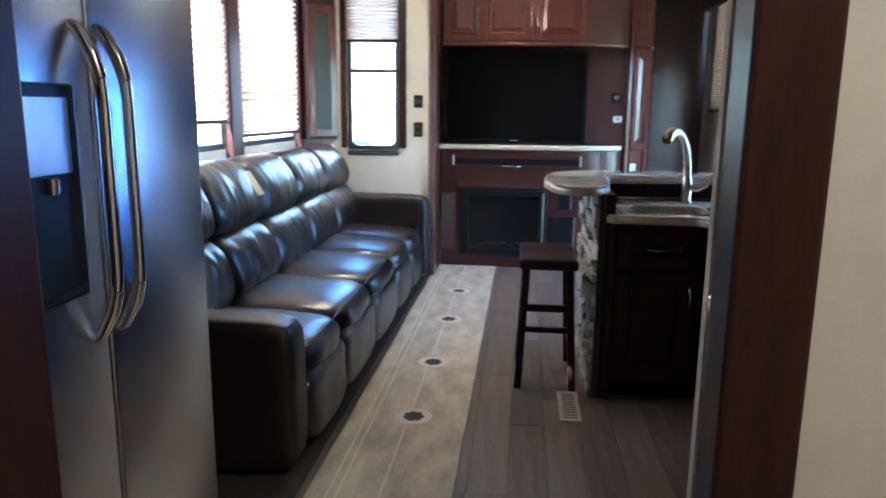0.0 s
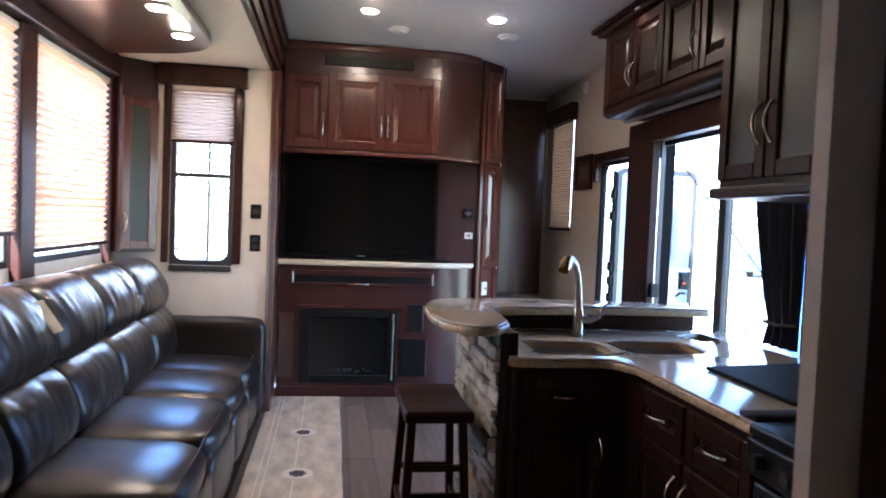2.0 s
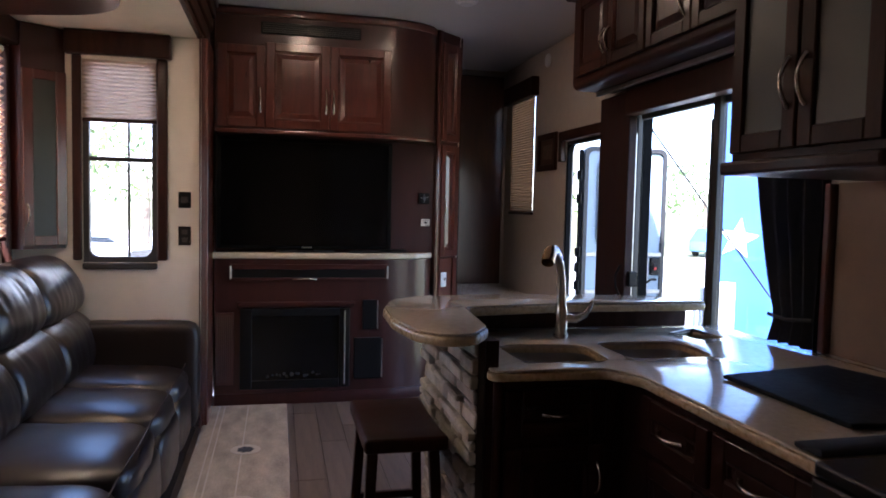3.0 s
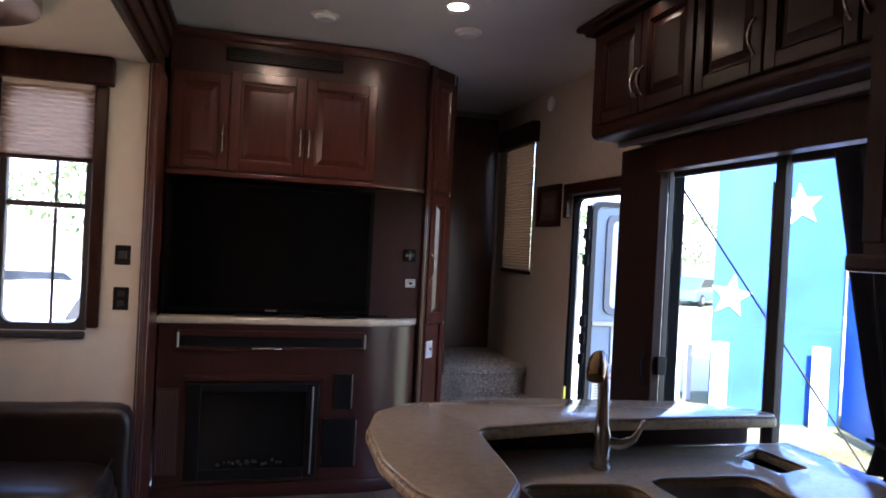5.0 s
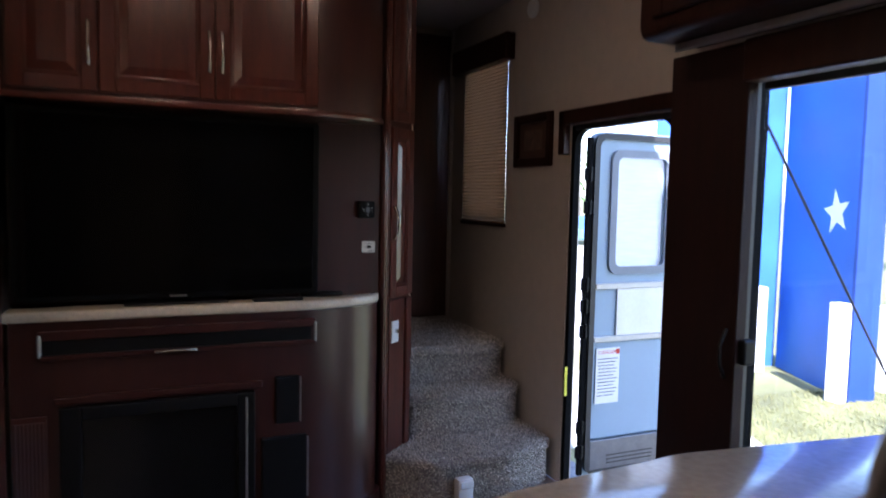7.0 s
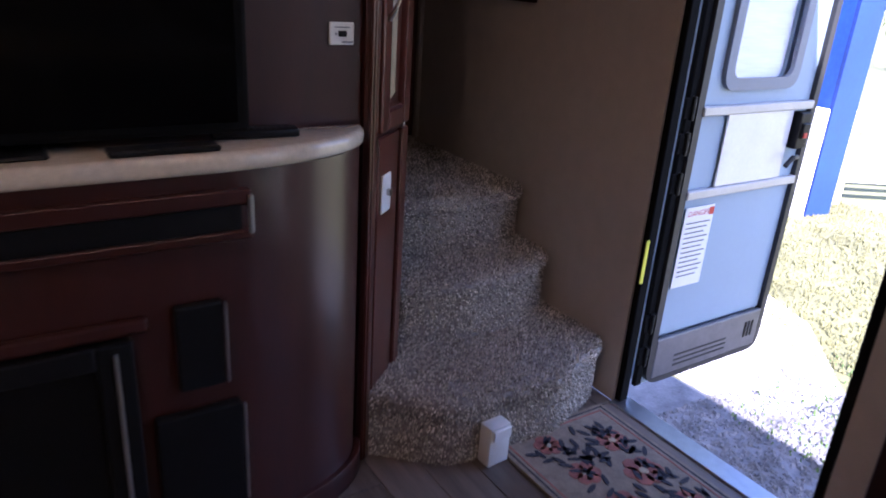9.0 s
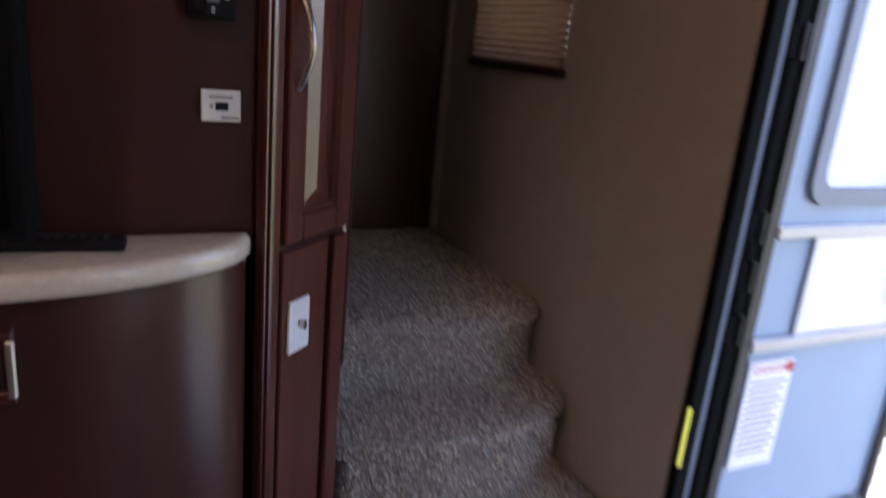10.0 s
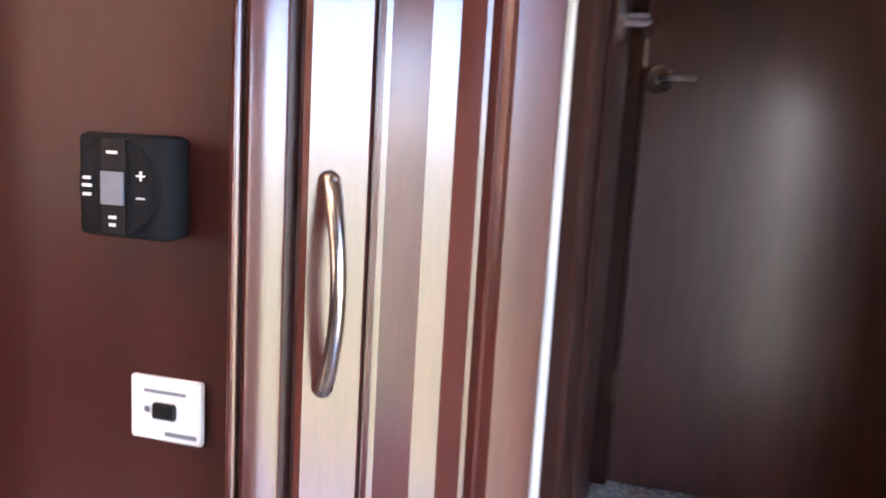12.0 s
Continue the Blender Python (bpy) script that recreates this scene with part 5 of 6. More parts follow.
# ---------------------------------------------------------------- plates, controls, picture
def wall_plate(name, label, x, y, z, w, h, material, turn=0, inner=None, category="switch"):
    ob = thing(name, label, category, (x, y, z))
    m = Matrix.Translation((x, y, z)) @ Matrix.Rotation(radians(turn), 4, "Z")
    part("plate", box(-w / 2, w / 2, -0.007, 0, -h / 2, h / 2, 0.003, 2, m=m), material, ob)
    for nm, mt, x0, x1, z0, z1, d in inner or ():
        part(nm, box(x0, x1, -0.007 - d, -0.0072, z0, z1, min(0.002, d / 3), 1, m=m), mt, ob)
    return ob


th = thing("thermostat", "black wall thermostat with round dial and grey display", "thermostat", (1.275, 7.36, 1.49))
tm = Matrix.Translation((1.272, 7.358, 1.492)) @ Matrix.Diagonal((0.86, 1.1, 0.95, 1))
part("case", box(-0.046, 0.046, -0.030, 0, -0.042, 0.042, 0.006, 2, m=tm), MAT_BLACK, th, "", True)
part("dial", disc((0, -0.032, 0), 0.038, 0.006, "y", 28, m=tm), MAT_BLACK, th, "dark round dial", True)
part("face_strip", box(-0.012, 0.012, -0.0375, -0.0345, -0.037, 0.037, m=tm), BLACK, th)
part("display", box(-0.011, 0.011, -0.0395, -0.0377, -0.014, 0.012, m=tm), GREY_INK, th, "grey display")
for x, z, w in ((-0.026, 0.006, 0.007), (-0.026, 0.0, 0.009), (-0.026, -0.007, 0.008), (0.0, 0.027, 0.010), (0.0, -0.024, 0.007), (0.0, -0.030, 0.006)):
    part("print_bar", box(x - w / 2, x + w / 2, -0.0392, -0.0378, z - 0.0012, z + 0.0012, m=tm), WHITE_PLASTIC, th)
for a, b, c, d in ((0.022, 0.030, 0.009, 0.0105), (0.0255, 0.0268, 0.006, 0.0135), (0.022, 0.030, -0.0085, -0.007)):
    part("button_mark", box(a, b, -0.0366, -0.0352, c, d, m=tm), WHITE_PLASTIC, th)
wall_plate("control_plate", "white control plate with small black rocker", 1.290, 7.361, 1.307, 0.068, 0.055, WHITE_PLASTIC, 0,
           [("rocker", BLACK, -0.010, 0.012, -0.007, 0.007, 0.005), ("screw", GREY_INK, -0.019, -0.014, -0.003, 0.002, 0.002), ("print_bar", GREY_INK, -0.02, 0.02, 0.014, 0.017, 0.0006), ("print_bar", GREY_INK, 0.0, 0.03, -0.022, -0.018, 0.0006)])
sw = Vector((PA.x, PA.y)) + along * 0.098
nx = Vector((along.y, -along.x))
wall_plate("light_switch", "white toggle switch plate on the angled cabinet", sw.x + nx.x * 0.0145, sw.y + nx.y * 0.0145, 0.866, 0.070, 0.114, WHITE_PLASTIC, PT, [("toggle", NICKEL, -0.005, 0.005, -0.006, 0.014, 0.016)])
wall_plate("wall_control", "black wall control beside the end window", -0.372, 6.709, 1.437, 0.075, 0.10, BLACK, 0, [("knob", DARK_ALU, -0.02, 0.02, -0.02, 0.02, 0.012)])
wall_plate("power_outlet", "black power outlet beside the end window", -0.372, 6.709, 1.213, 0.075, 0.118, BLACK, 0, [("socket", DARK_ALU, -0.017, 0.017, 0.01, 0.04, 0.002), ("socket", DARK_ALU, -0.017, 0.017, -0.04, -0.01, 0.002)], "outlet")
rc = thing("remote_control", "black television remote lying on the shelf", "remote", (1.02, 7.22, 1.083))
rm = Matrix.Translation((1.03, 7.262, 1.0845)) @ Matrix.Rotation(radians(-6), 4, "Z")
part("case", box(-0.10, 0.10, -0.024, 0.024, 0, 0.020, 0.006, 2, m=rm), BLACK, rc, "", True)
for i in range(10):
    for j in range(3):
        part("button", box(-0.085 + 0.017 * i, -0.076 + 0.017 * i, -0.015 + 0.011 * j, -0.008 + 0.011 * j, 0.0201, 0.0225, m=rm), DARK_ALU, rc)
bx = thing("media_box", "slim black media box on the shelf", "box", (0.84, 7.17, 1.083))
part("case", box(0.70, 0.92, 7.15, 7.20, 1.0845, 1.098, 0.004, 1), BLACK, bx)
pic = thing("framed_picture", "small square framed brown print on the stair wall", "picture", (2.35, 7.57, 1.9))
bm = bmesh.new()
for a, b, c, d in ((7.365, 7.415, 1.745, 2.048), (7.725, 7.775, 1.745, 2.048), (7.415, 7.725, 1.745, 1.795), (7.415, 7.725, 1.998, 2.048)):
    box(2.328, 2.354, a, b, c, d, 0.006, 2, bm)
part("frame", bm, WALNUT, pic)
part("mount", box(2.346, 2.350, 7.416, 7.724, 1.796, 1.997), MOUNT, pic, "dark red-brown mount")
part("print", box(2.343, 2.3455, 7.47, 7.67, 1.84, 1.955), PICTURE, pic, "dark brown abstract print")
nc = thing("step_outlet_cover", "white plastic vent cover on the lowest stair", "vent", (1.80, 7.15, 0))
cvm = facing(1.695, 7.135, 0.003, 4)
part("hood", box(0, 0.085, -0.035, 0.02, 0, 0.145, 0.006, 2, m=cvm), WHITE_PLASTIC, nc, "", True)
part("flap", box(0.005, 0.08, -0.046, -0.036, 0.10, 0.14, 0.004, 1, m=cvm), WHITE_PLASTIC, nc)
ds = thing("door_holder", "small black door holder clip on the pilaster", "clip", (2.21, 6.254, 0.17))
part("plate", box(2.195, 2.225, 6.251, 6.257, 0.14, 0.20, 0.002, 1), BLACK, ds)
part("arm", tube([(2.21, 6.257, 0.185), (2.208, 6.285, 0.19), (2.205, 6.300, 0.175)], 0.006, 8), BLACK, ds, "", True)

# ---------------------------------------------------------------- bedroom door, bath door, rear passage door
bd = thing("door_1", "dark brown flush bedroom door with bright lever", "door", (1.98, 8.74, LAND), kind="structure")
part("leaf", box(1.655, 2.325, 8.715, 8.752, LAND + 0.012, 2.70, 0.003, 1), DOOR_WOOD, bd)
for a, b in ((1.602, 1.652), (2.328, 2.352)):
    part("casing", box(a, b, 8.70, 8.757, LAND + 0.003, 2.74, 0.004, 1), WALNUT if a < 2 else WALLPAPER, bd)
part("rose", disc((1.690, 8.708, 1.731), 0.034, 0.012, "y", bev=0.003), CHROME, bd, "brushed nickel rose", True)
part("lever", tube([(1.690, 8.70, 1.731), (1.690, 8.672, 1.731), (1.71, 8.668, 1.731), (1.77, 8.668, 1.731)], [0.009, 0.009, 0.011, 0.009], 10), CHROME, bd, "brushed nickel lever", True)
for z in (1.80, 0.95):
    part("hinge", tube([(1.653, 8.705, z - 0.04), (1.653, 8.705, z + 0.04)], 0.007, 8), NICKEL, bd, "bright hinge", True)
hd = thing("door_2", "dark brown door on the landing's side wall with bright lever", "door", (1.6, 8.2, LAND), kind="structure")
part("leaf", box(1.601, 1.612, 7.74, 8.60, LAND + 0.012, 2.68, 0.003, 1), WALNUT, hd)
part("rose", disc((1.616, 7.775, 1.70), 0.030, 0.010, "x", bev=0.003), NICKEL, hd, "", True)
part("lever", tube([(1.615, 7.775, 1.70), (1.645, 7.775, 1.70), (1.652, 7.80, 1.70), (1.652, 7.86, 1.70)], 0.009, 10), CHROME, hd, "brushed nickel lever", True)
structure("trim_landing_corner", box(1.575, 1.583, 7.522, 7.546, LAND + 0.003, CEIL - 0.003, 0.002, 1), CREAM, "cream corner strip beside the landing")
structure("trim_landing_side", box(1.575, 1.602, 7.548, 7.737, LAND + 0.003, CEIL - 0.003, 0.003, 1), WALNUT, "dark casing beside the landing door")
pd = thing("door_3", "dark brown passage door standing open, with bright knob", "door", (0.9, 2.2, 0), kind="structure")
part("leaf", box(0.918, 0.953, 2.03, 2.43, 0.015, 2.40, 0.004, 1), DOOR_DARK, pd)
part("rose", disc((0.914, 2.31, 1.005), 0.028, 0.010, "x", bev=0.003), NICKEL, pd, "", True)
part("knob", tube([(0.914, 2.31, 1.005), (0.885, 2.31, 1.005), (0.872, 2.31, 1.005), (0.852, 2.31, 1.005), (0.842, 2.31, 1.005)], [0.010, 0.010, 0.020, 0.026, 0.016], 14), NICKEL, pd, "round nickel knob", True)

# ---------------------------------------------------------------- entry door, standing open
ed = thing("door_4", "open trailer entry door with grey screen panels and rounded window", "door", (2.52, 7.22, 0), kind="structure")
DX0, DX1 = 2.515, 3.225


def door_ring(x0, x1, z0, z1, w, y0, y1, r, bev=0.003):
    """A frame in the plane of the open door, rounded at the corners."""
    out = rounded([(x0, z0), (x1, z0), (x1, z1), (x0, z1)], r, 5)
    inn = rounded([(x0 + w, z0 + w), (x1 - w, z0 + w), (x1 - w, z1 - w), (x0 + w, z1 - w)], max(0.001, r - w * 0.6), 5)
    bm = bmesh.new()
    n = len(out)
    vs = [[bm.verts.new((x, y, z)) for x, z in loop] for loop, y in ((out, y0), (inn, y0), (inn, y1), (out, y1))]
    for a, b in ((0, 1), (1, 2), (2, 3), (3, 0)):
        for k in range(n):
            bm.faces.new((vs[a][k], vs[a][(k + 1) % n], vs[b][(k + 1) % n], vs[b][k]))
    return bm


screen = part("screen_door", door_ring(DX0, DX1, 0.02, 1.925, 0.032, 7.195, 7.222, 0.075), DARK_ALU, ed, "dark-framed screen door", True)
part("hinge_rail", box(2.478, 2.512, 7.207, 7.230, 0.02, 1.90, 0.004, 1), RUBBER, ed, "black hinge rail")
WX0, WX1, WZ0, WZ1 = 2.66, 3.03, 1.18, 1.81
own = plate_with_holes(rounded([(DX0 + 0.01, 0.0), (DX1 + 0.02, 0.0), (DX1 + 0.02, 1.935), (DX0 + 0.01, 1.935)], [0.02, 0.02, 0.08, 0.08], 5),
                       [rounded([(WX0, WZ0), (WX1, WZ0), (WX1, WZ1), (WX0, WZ1)], 0.05, 5)], -0.048, 0.0, 0.003)
bmesh.ops.transform(own, matrix=Matrix.Translation((0, 7.236, 0)) @ Matrix.Rotation(radians(90), 4, "X"), verts=own.verts)
part("outer_leaf", own, DOOR_SKIN, ed, "pale outer door leaf with a window")
# pale skin with a true window opening
own = plate_with_holes(rounded([(DX0 + 0.03, 0.22), (DX1 - 0.03, 0.22), (DX1 - 0.03, 1.895), (DX0 + 0.03, 1.895)], [0, 0, 0.06, 0.06], 5),
                       [rounded([(WX0, WZ0), (WX1, WZ0), (WX1, WZ1), (WX0, WZ1)], 0.05, 5)], -0.006, 0.0, 0.001)
bmesh.ops.transform(own, matrix=Matrix.Translation((0, 7.214, 0)) @ Matrix.Rotation(radians(90), 4, "X"), verts=own.verts)
part("inner_skin", own, DOOR_SKIN, ed, "pale blue-grey door skin")
part("window_frame", door_ring(WX0 - 0.03, WX1 + 0.03, WZ0 - 0.03, WZ1 + 0.03, 0.042, 7.196, 7.2135, 0.07), DOOR_FRAME, ed, "grey rounded window frame", True)
p = part("window_pane", box(WX0, WX1, 7.250, 7.254, WZ0, WZ1), PANE_FROST, ed, "bright frosted window pane")
p.visible_shadow = False
for z in (1.085, 0.788):
    part("cross_bar", box(DX0 + 0.03, DX1 - 0.03, 7.188, 7.212, z - 0.016, z + 0.016, 0.004, 1), BAR_PALE, ed, "pale aluminium cross bar")
part("slide_panel", box(2.70, 3.09, 7.200, 7.206, 0.806, 1.068), CLEAR_PLASTIC, ed, "clear plastic slide panel over bright backing")
part("kick_panel", box(DX0 + 0.03, DX1 - 0.03, 7.192, 7.212, 0.045, 0.215, 0.006, 2), KICK, ed, "dark ribbed kick panel")
for k in range(3):
    part("rib", box(3.10 + 0.022 * k, 3.108 + 0.022 * k, 7.188, 7.1925, 0.10, 0.17), DARK_ALU, ed)
for k in range(3):
    part("rib", box(2.66, 2.98, 7.189, 7.1925, 0.075 + 0.022 * k, 0.081 + 0.022 * k), DARK_ALU, ed)
lk = part("lock_box", box(3.105, 3.175, 7.172, 7.211, 0.92, 1.06, 0.006, 2), BLACK, ed, "black door lock")
part("lock_handle", box(3.115, 3.165, 7.160, 7.171, 0.96, 1.02, 0.004, 1), BLACK, lk, "black paddle handle")
part("release_tab", box(3.120, 3.142, 7.156, 7.1595, 0.965, 0.985, 0.002, 1), RED, lk, "small red release tab")
part("lower_lever", tube([(3.15, 7.18, 0.885), (3.10, 7.165, 0.89), (3.06, 7.165, 0.86)], 0.010, 8), BLACK, lk, "black lever")
ws = part("warning_sheet", box(2.575, 2.735, 7.205, 7.2075, 0.42, 0.735), WHITE_PLASTIC, ed, "white printed warning sheet")
part("red_header", box(2.585, 2.705, 7.2035, 7.2048, 0.698, 0.727), FENCE_WHITE, ws)
part("red_square", box(2.708, 2.733, 7.2035, 7.2048, 0.698, 0.727), RED, ws)
for k in range(12):
    part("print_line", box(2.59, 2.72 - 0.012 * (k % 3), 7.2035, 7.2048, 0.672 - 0.019 * k, 0.677 - 0.019 * k), GREY_INK, ws)
cu_t = bpy.data.curves.new("warning_text", "FONT")
cu_t.body, cu_t.size, cu_t.extrude = "DANGER", 0.030, 0.0003
tx = new("warning_text", cu_t)
tx.data.materials.append(RED)
tx.parent = ws
tx.matrix_basis = Matrix.Translation(Vector((2.588, 7.2030, 0.702)) - ORIGIN[ws.name]) @ Matrix.Rotation(radians(90), 4, "X")
for z in (1.70, 1.52, 1.10, 0.98, 0.84, 0.30, 0.16):
    part("hinge_leaf", box(2.452, 2.512, 7.195, 7.206, z - 0.035, z + 0.035, 0.003, 1), RUBBER, ed, "black hinge leaf")
    part("hinge_pin", tube([(2.485, 7.190, z - 0.04), (2.485, 7.190, z + 0.04)], 0.008, 8), BLACK, ed, "", True)
part("yellow_label", box(2.345, 2.3605, 7.165, 7.1695, 0.50, 0.66), YELLOW, ed, "yellow caution strip")

# ---------------------------------------------------------------- outdoors
GZ = -0.92
bm = bmesh.new()
bmesh.ops.create_grid(bm, x_segments=2, y_segments=2, size=1500)
bmesh.ops.translate(bm, verts=bm.verts, vec=(0, 0, GZ))
structure("ground", bm, GRASS, "sunlit lawn reaching to the horizon")
structure("ground_gravel", prism(rounded([(2.55, 2.0), (5.2, 2.0), (5.4, 6.6), (5.0, 7.5), (4.1, 7.95), (4.0, 9.5), (4.6, 16), (2.55, 16)], 0.25), GZ, GZ + 0.008), GRAVEL, "grey gravel strip beside the trailer")
# pale colour paints sunlit gravel; its near edge follows the trailer's shadow
structure("ground_slab", prism([(4.1, 7.95), (4.3, 7.55), (4.95, 7.5), (5.7, 8.2), (6.2, 9.4), (6.0, 14), (4.6, 16)], GZ, GZ + 0.014), CONCRETE, "pale patch painted for the sunlit ground past the trailer's shadow")
structure("ground_road", prism([(2.6, 14.3), (12, 14.3), (30, 31), (16, 37), (2.6, 30)], GZ, GZ + 0.006), CONCRETE, "pale paved drive beyond the picket fence")
structure("ground_yard", prism([(-60, -10), (-2.6, -10), (-2.6, 60), (-60, 60)], GZ, GZ + 0.010), CONCRETE, "bright sunlit sales yard")
# loose stones and tufts near the step
def scatter(name, count, seed, size, material, label, x0, x1, y0, y1, tall=1.0):
    rnd = random.Random(seed)
    verts, faces = [], []
    for _ in range(count):
        c = Vector((rnd.uniform(x0, x1), rnd.uniform(y0, y1), GZ + 0.008))
        s = size * rnd.uniform(0.5, 1.4)
        t, j = rnd.uniform(0, 6.28), len(verts)
        for k in range(4):
            w = t + k * math.pi / 2 + rnd.uniform(-0.4, 0.4)
            verts.append((c.x + s * math.cos(w), c.y + s * math.sin(w), c.z - 0.002))
        for k in range(2):
            w = t + k * math.pi + rnd.uniform(-0.6, 0.6)
            verts.append((c.x + s * 0.5 * math.cos(w), c.y + s * 0.5 * math.sin(w), c.z + s * tall * rnd.uniform(0.6, 1.1)))
        faces += [(j, j + 1, j + 4), (j + 1, j + 5, j + 4), (j + 1, j + 2, j + 5), (j + 2, j + 3, j + 5), (j + 3, j + 4, j + 5), (j + 3, j, j + 4)]
    me = bpy.data.meshes.new(name)
    me.from_pydata(verts, [], faces)
    me.materials.append(material)
    return tagged(new(name, me), label, name.split("_")[0], kind="stuff")


scatter("gravel_stones", 7000, 61, 0.016, GRAVEL, "loose grey gravel stones on the ground", 2.6, 4.9, 6.2, 7.9)
scatter("grass_tufts", 700, 62, 0.008, LEAF, "short green grass tufts among the gravel", 4.0, 5.4, 6.2, 7.8, 3.0)
scatter("grass_blades", 9000, 63, 0.010, GRASS, "short dry grass blades on the lawn", 5.2, 9.5, 6.5, 10.5, 2.5)

# outer skin and roof of the trailer, which cast its shade
structure("wall_outer_roof", box(-0.42, 2.425, -0.8, 12.0, CEIL + 0.10, CEIL + 0.30), RV_SKIN, "white trailer roof")
structure("wall_outer_slide_roof", box(-1.55, -0.42, 1.1, 6.85, 2.50, 2.62), RV_SKIN, "white roof of the slide-out")
structure("wall_outer_under", box(-0.40, 2.40, -0.7, 12.0, -0.45, -0.11), RV_SKIN, "trailer underside and frame")
structure("wall_outer_front", box(-0.40, 1.50, 7.72, 12.0, -0.10, CEIL + 0.08), RV_SKIN, "front part of the trailer body")
structure("wall_outer_front_right", box(1.55, 2.42, 8.92, 12.0, -0.10, CEIL + 0.08), RV_SKIN, "front part of the trailer body")
aw = thing("guy_line", "thin dark guy line slanting from the trailer to the ground", "cable", (5.2, 6.52, GZ))
part("arm", tube([(2.385, 6.03, 1.98), (5.2, 6.52, GZ)], 0.006, 8), DARK_ALU, aw)

mural = thing("mural_building", "blue painted building with white stars", "building", (9.4, 11.0, GZ))
part("long_wall", prism([(8.42, 9.95), (8.80, 9.90), (9.5, 11.55), (9.15, 11.65)], GZ, 6.5), BLUE, mural, "deep blue painted wall")
# thin added slab: paints the long wall's end face as shaded
part("end_pier", prism([(8.40, 9.895), (8.81, 9.845), (8.815, 9.893), (8.41, 9.943)], GZ, 6.5), BLUE_SHADED, mural, "end face of the long wall, its shade painted in dark blue")
part("side_wall", prism([(7.16, 12.20), (9.13, 11.68), (9.9, 13.6), (9.2, 14)], GZ, 3.35), BLUE, mural, "sunlit blue painted wall")


def star(cx, cy, z, r, yaw, tilt, parent):
    bm = bmesh.new()
    pts = []
    for k in range(10):
        t = radians(tilt) + math.pi / 2 + math.pi * k / 5
        q = r if k % 2 == 0 else r * 0.42
        pts.append((q * math.cos(t), q * math.sin(t)))
    own = prism(pts, 0, 0.012)
    m = Matrix.Translation((cx, cy, z)) @ Matrix.Rotation(radians(yaw), 4, "Z") @ Matrix.Rotation(radians(90), 4, "X")
    bmesh.ops.transform(own, matrix=m, verts=own.verts)
    part("star", own, STAR_WHITE, parent, "white painted star")


star(8.40, 11.862, 2.47, 0.34, -15, 8, mural)
star(7.42, 12.12, 1.02, 0.34, -15, -8, mural)
star(8.60, 10.36, 1.45, 0.30, -113, 10, mural)
for x, y in ((8.62, 11.55), (8.30, 10.0), (7.15, 11.95)):
    po = thing("bollard", "white painted timber post before the mural wall", "post", (x, y, GZ), "white posts")
    part("post", box(x - 0.09, x + 0.09, y - 0.09, y + 0.09, GZ, 0.33, 0.01, 1), FENCE_WHITE, po)
# fence
fx = thing("rail_fence", "white three-rail vinyl fence", "fence", (13, 11, GZ))
for k in range(9):
    x, y = 9.3 + 1.6 * k, 10.1 - 1.0 * k
    part("post", box(x - 0.07, x + 0.07, y - 0.07, y + 0.07, GZ, GZ + 1.15, 0.01, 1), FENCE_WHITE, fx)
for z in (0.35, 0.67, 0.98):
    a, b = Vector((9.3, 10.1)), Vector((22.1, 2.1))
    d = (b - a).normalized()
    nn = Vector((-d.y, d.x)) * 0.025
    part("rail", prism([tuple(a + nn), tuple(b + nn), tuple(b - nn), tuple(a - nn)], GZ + z - 0.06, GZ + z + 0.06), FENCE_WHITE, fx)
pf = thing("picket_fence", "white picket fence beyond the lawn", "fence", (7, 18, GZ))
for k in range(16):
    x = 4.4 + 0.22 * k
    part("picket", box(x, x + 0.13, 13.6, 13.63, GZ, GZ + 0.98, 0.006, 1), FENCE_WHITE, pf)


def tree(x, y, h, spread, seed, label):
    random.seed(seed)
    ob = thing("tree", label, "tree", (x, y, GZ), "trees beyond the yard")
    top = GZ + h * 0.6
    part("trunk", tube([(x, y, GZ), (x + 0.1, y, GZ + h * 0.3), (x + 0.05, y + 0.1, top)], [0.22, 0.17, 0.09], 9), BARK, ob, "", True)
    bm = bmesh.new()
    for k in range(900):
        a, u = random.uniform(0, 6.283), random.uniform(-1, 1)
        rr = random.uniform(0.35, 1.0) ** 0.5
        c = Vector((x + spread * rr * math.cos(a) * math.sqrt(1 - u * u), y + spread * rr * math.sin(a) * math.sqrt(1 - u * u), GZ + h * 0.68 + h * 0.33 * rr * u))
        if noise.noise(c * 0.9) < -0.12:
            continue
        s = random.uniform(0.10, 0.24)
        e = Euler((random.uniform(0, 3), random.uniform(0, 3), random.uniform(0, 3))).to_matrix()
        vs = [bm.verts.new(c + e @ Vector(q) * s) for q in ((-1, 0, 0), (0, -0.5, 0.15), (1, 0, 0), (0, 0.5, 0.15))]
        bm.faces.new(vs)
    part("crown", bm, LEAF, ob)
    return ob


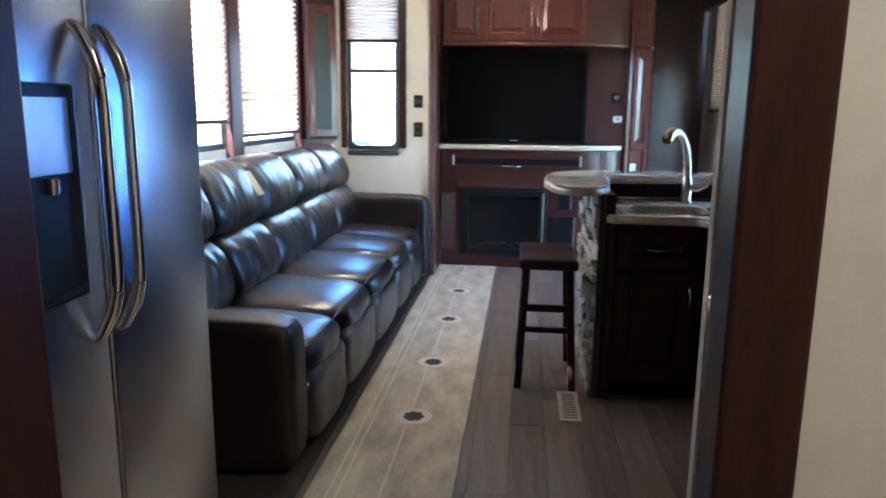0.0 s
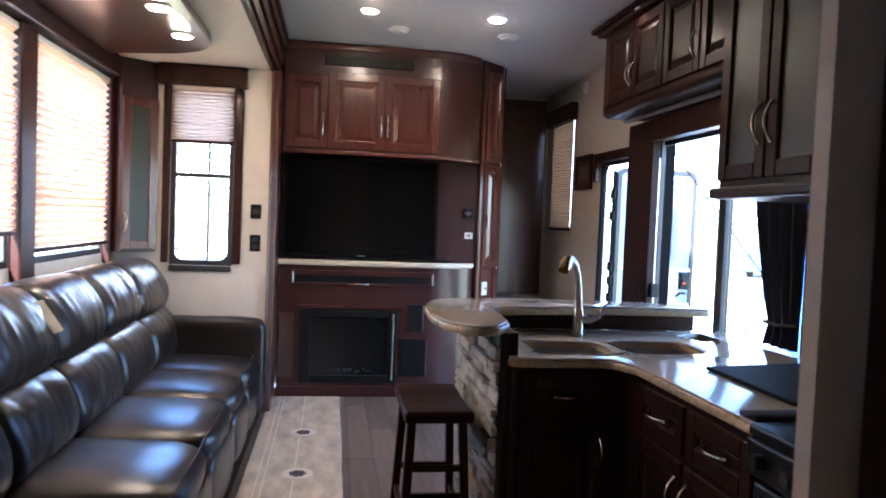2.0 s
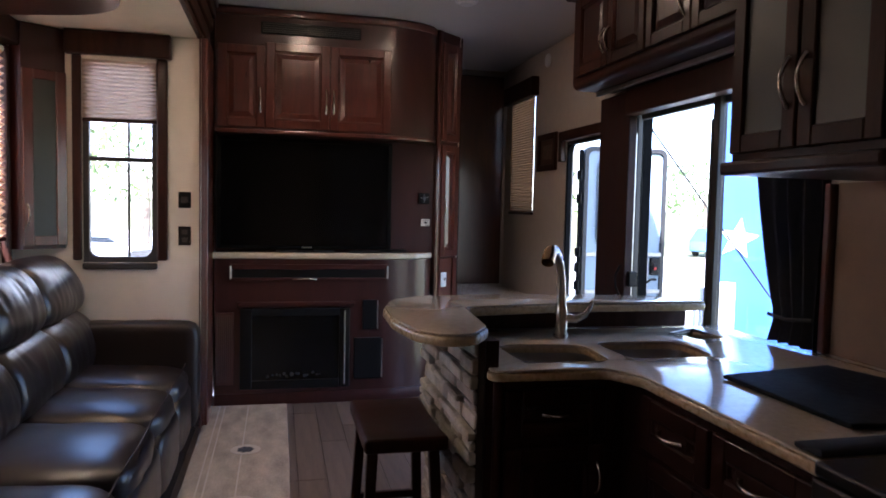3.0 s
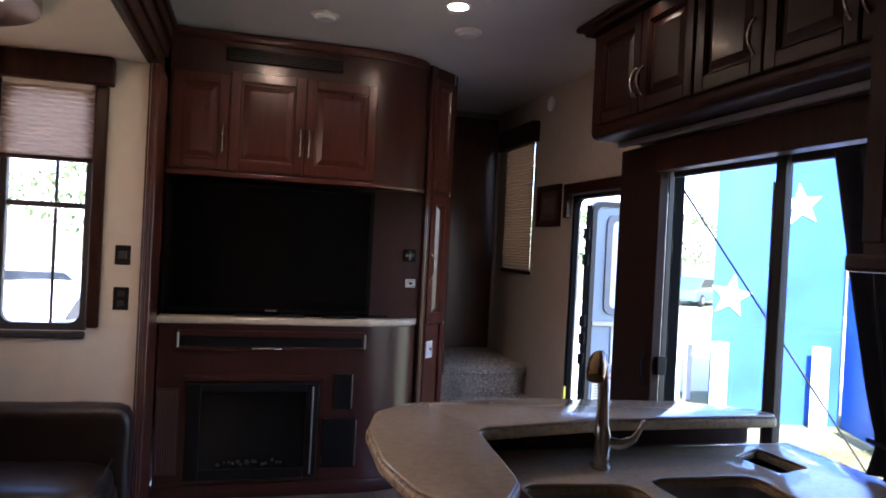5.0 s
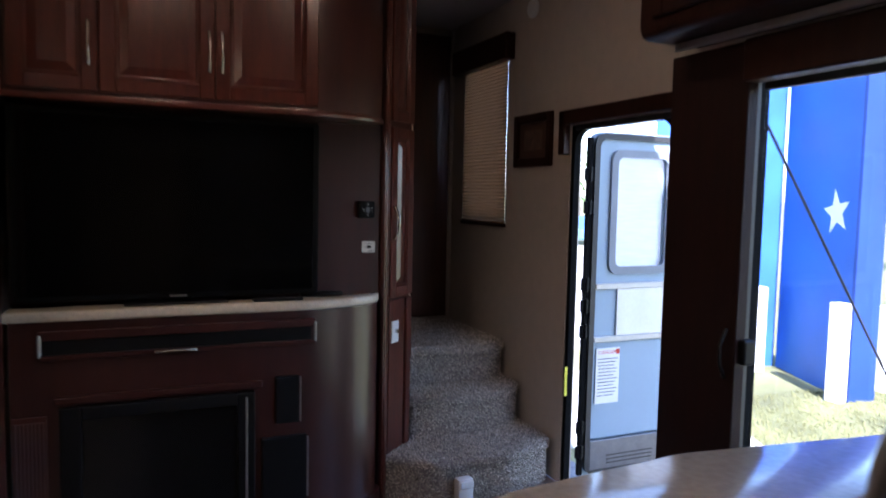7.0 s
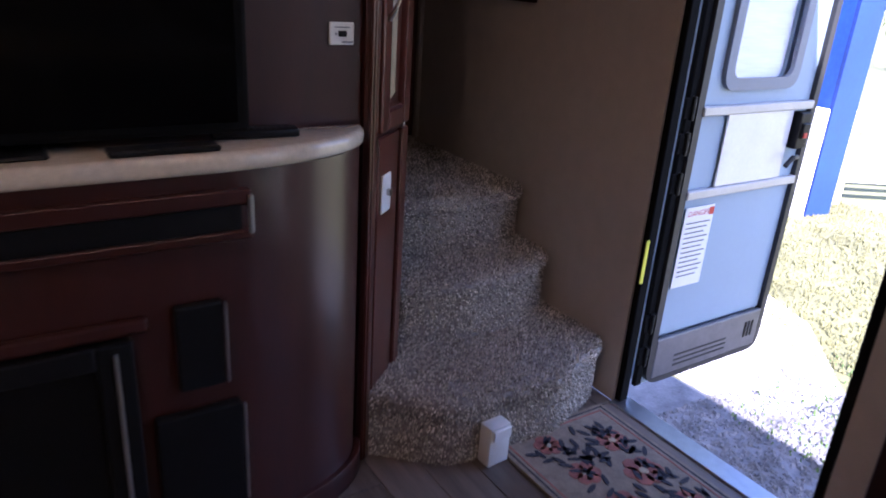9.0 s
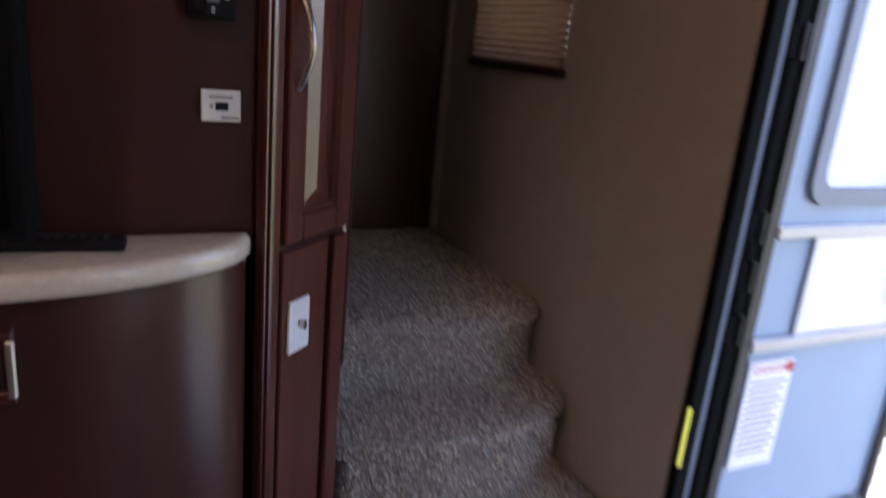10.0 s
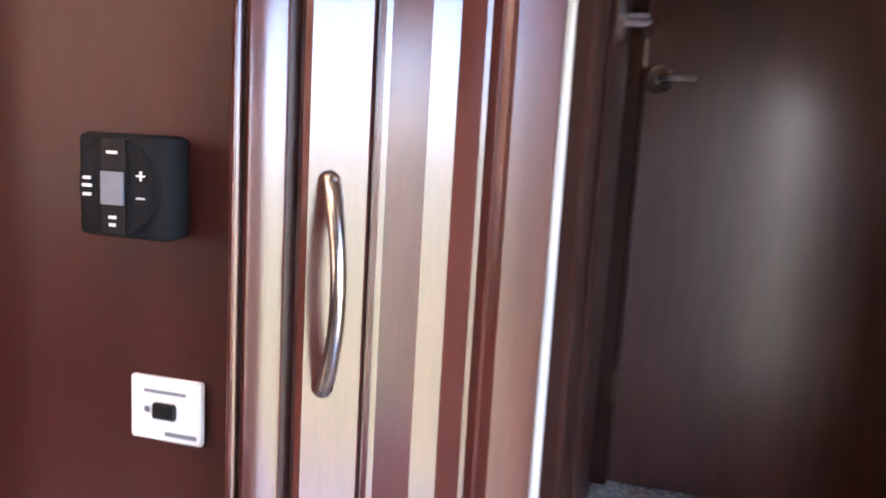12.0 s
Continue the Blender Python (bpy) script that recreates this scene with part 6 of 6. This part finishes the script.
def palm(x, y, h, seed):
    """A short palm: ringed trunk and a head of arching fronds with leaflets."""
    rnd = random.Random(seed)
    ob = thing("palm_tree", "short green palm beyond the white rail fence", "tree", (x, y, GZ), "trees beyond the yard")
    top = Vector((x + 0.1, y, GZ + h))
    n = 14
    part("trunk", tube([Vector((x, y, GZ)).lerp(top, k / n) for k in range(n + 1)], [0.19 + 0.02 * (k % 2) - 0.004 * k for k in range(n + 1)], 10), BARK, ob, "ringed brown trunk")
    for k in range(46):
        a, rise = rnd.uniform(0, 6.283), rnd.uniform(-0.35, 1.25)
        length = rnd.uniform(1.25, 1.75)
        out = Vector((math.cos(a), math.sin(a), 0))
        side = Vector((-math.sin(a), math.cos(a), 0))
        bm = bmesh.new()
        spine = []
        for i in range(11):
            t = i / 10
            spine.append(top + out * length * t * math.cos(rise * (1 - 0.5 * t)) + Vector((0, 0, length * (t * math.sin(rise) - 0.75 * t * t))))
        for i in range(1, 11):
            p, t = spine[i], i / 10
            w = 0.42 * math.sin(math.pi * min(1, 0.15 + t * 0.8)) ** 0.7
            for s2 in (-1, 1):
                tip = p + side * s2 * w + out * 0.16 + Vector((0, 0, -0.12 - 0.10 * t))
                bm.faces.new([bm.verts.new(v) for v in (p - out * 0.035, p + out * 0.045, tip)])
        tube(spine, [0.022 - 0.0016 * i for i in range(11)], 5, bm)
        part("frond", bm, LEAF, ob)
    return ob


palm(26.2, 19.6, 3.2, 1)
tree(30, 14, 6.0, 3.5, 2, "green leafy tree beyond the fence")
tree(20, 44, 5.2, 4.0, 3, "green leafy tree behind the picket fence")
tree(27, 43, 5.6, 4.2, 4, "green leafy tree behind the picket fence")
tree(-6, 38, 6.0, 4.0, 5, "green leafy tree across the sales yard")
tree(-14, 40, 6.5, 4.0, 6, "green leafy tree across the sales yard")


def car(x, y, yaw, label, paint):
    ob = thing("car", label, "car", (x, y, GZ), "parked cars")
    m = Matrix.Translation((x, y, GZ + 0.012)) @ Matrix.Rotation(radians(yaw), 4, "Z")
    side = rounded([(-2.2, 0.28), (2.2, 0.28), (2.25, 0.75), (1.2, 0.95), (0.6, 1.45), (-1.2, 1.5), (-2.0, 0.98), (-2.25, 0.85)], 0.12, 4)
    own = prism(side, -0.85, 0.85, 0.06, 2)
    bmesh.ops.transform(own, matrix=m @ Matrix.Rotation(radians(90), 4, "X"), verts=own.verts)
    part("body", own, paint, ob, "", True)
    glass = rounded([(1.02, 0.98), (0.55, 1.38), (-1.12, 1.42), (-1.75, 0.98)], 0.05, 3)
    own = prism(glass, -0.86, 0.86)
    bmesh.ops.transform(own, matrix=m @ Matrix.Rotation(radians(90), 4, "X"), verts=own.verts)
    part("windows", own, CAR_GLASS, ob, "dark side windows")
    for wx in (-1.4, 1.4):
        for wy in (-0.80, 0.80):
            part("tyre", disc((wx, wy, 0.32), 0.32, 0.2, "y", 20, bev=0.03, m=m), TYRE, ob, "", True)
            part("rim", disc((wx, wy * 1.13, 0.32), 0.19, 0.03, "y", 16, m=m), ALU, ob, "", True)
    return ob


car(23.5, 36, 35, "blue parked car beyond the paved drive", CAR_BLUE)
car(-4.8, 22, 20, "grey parked car across the yard", CAR_PAINT)
car(-2.9, 17, 75, "white parked van across the yard", RV_SKIN)
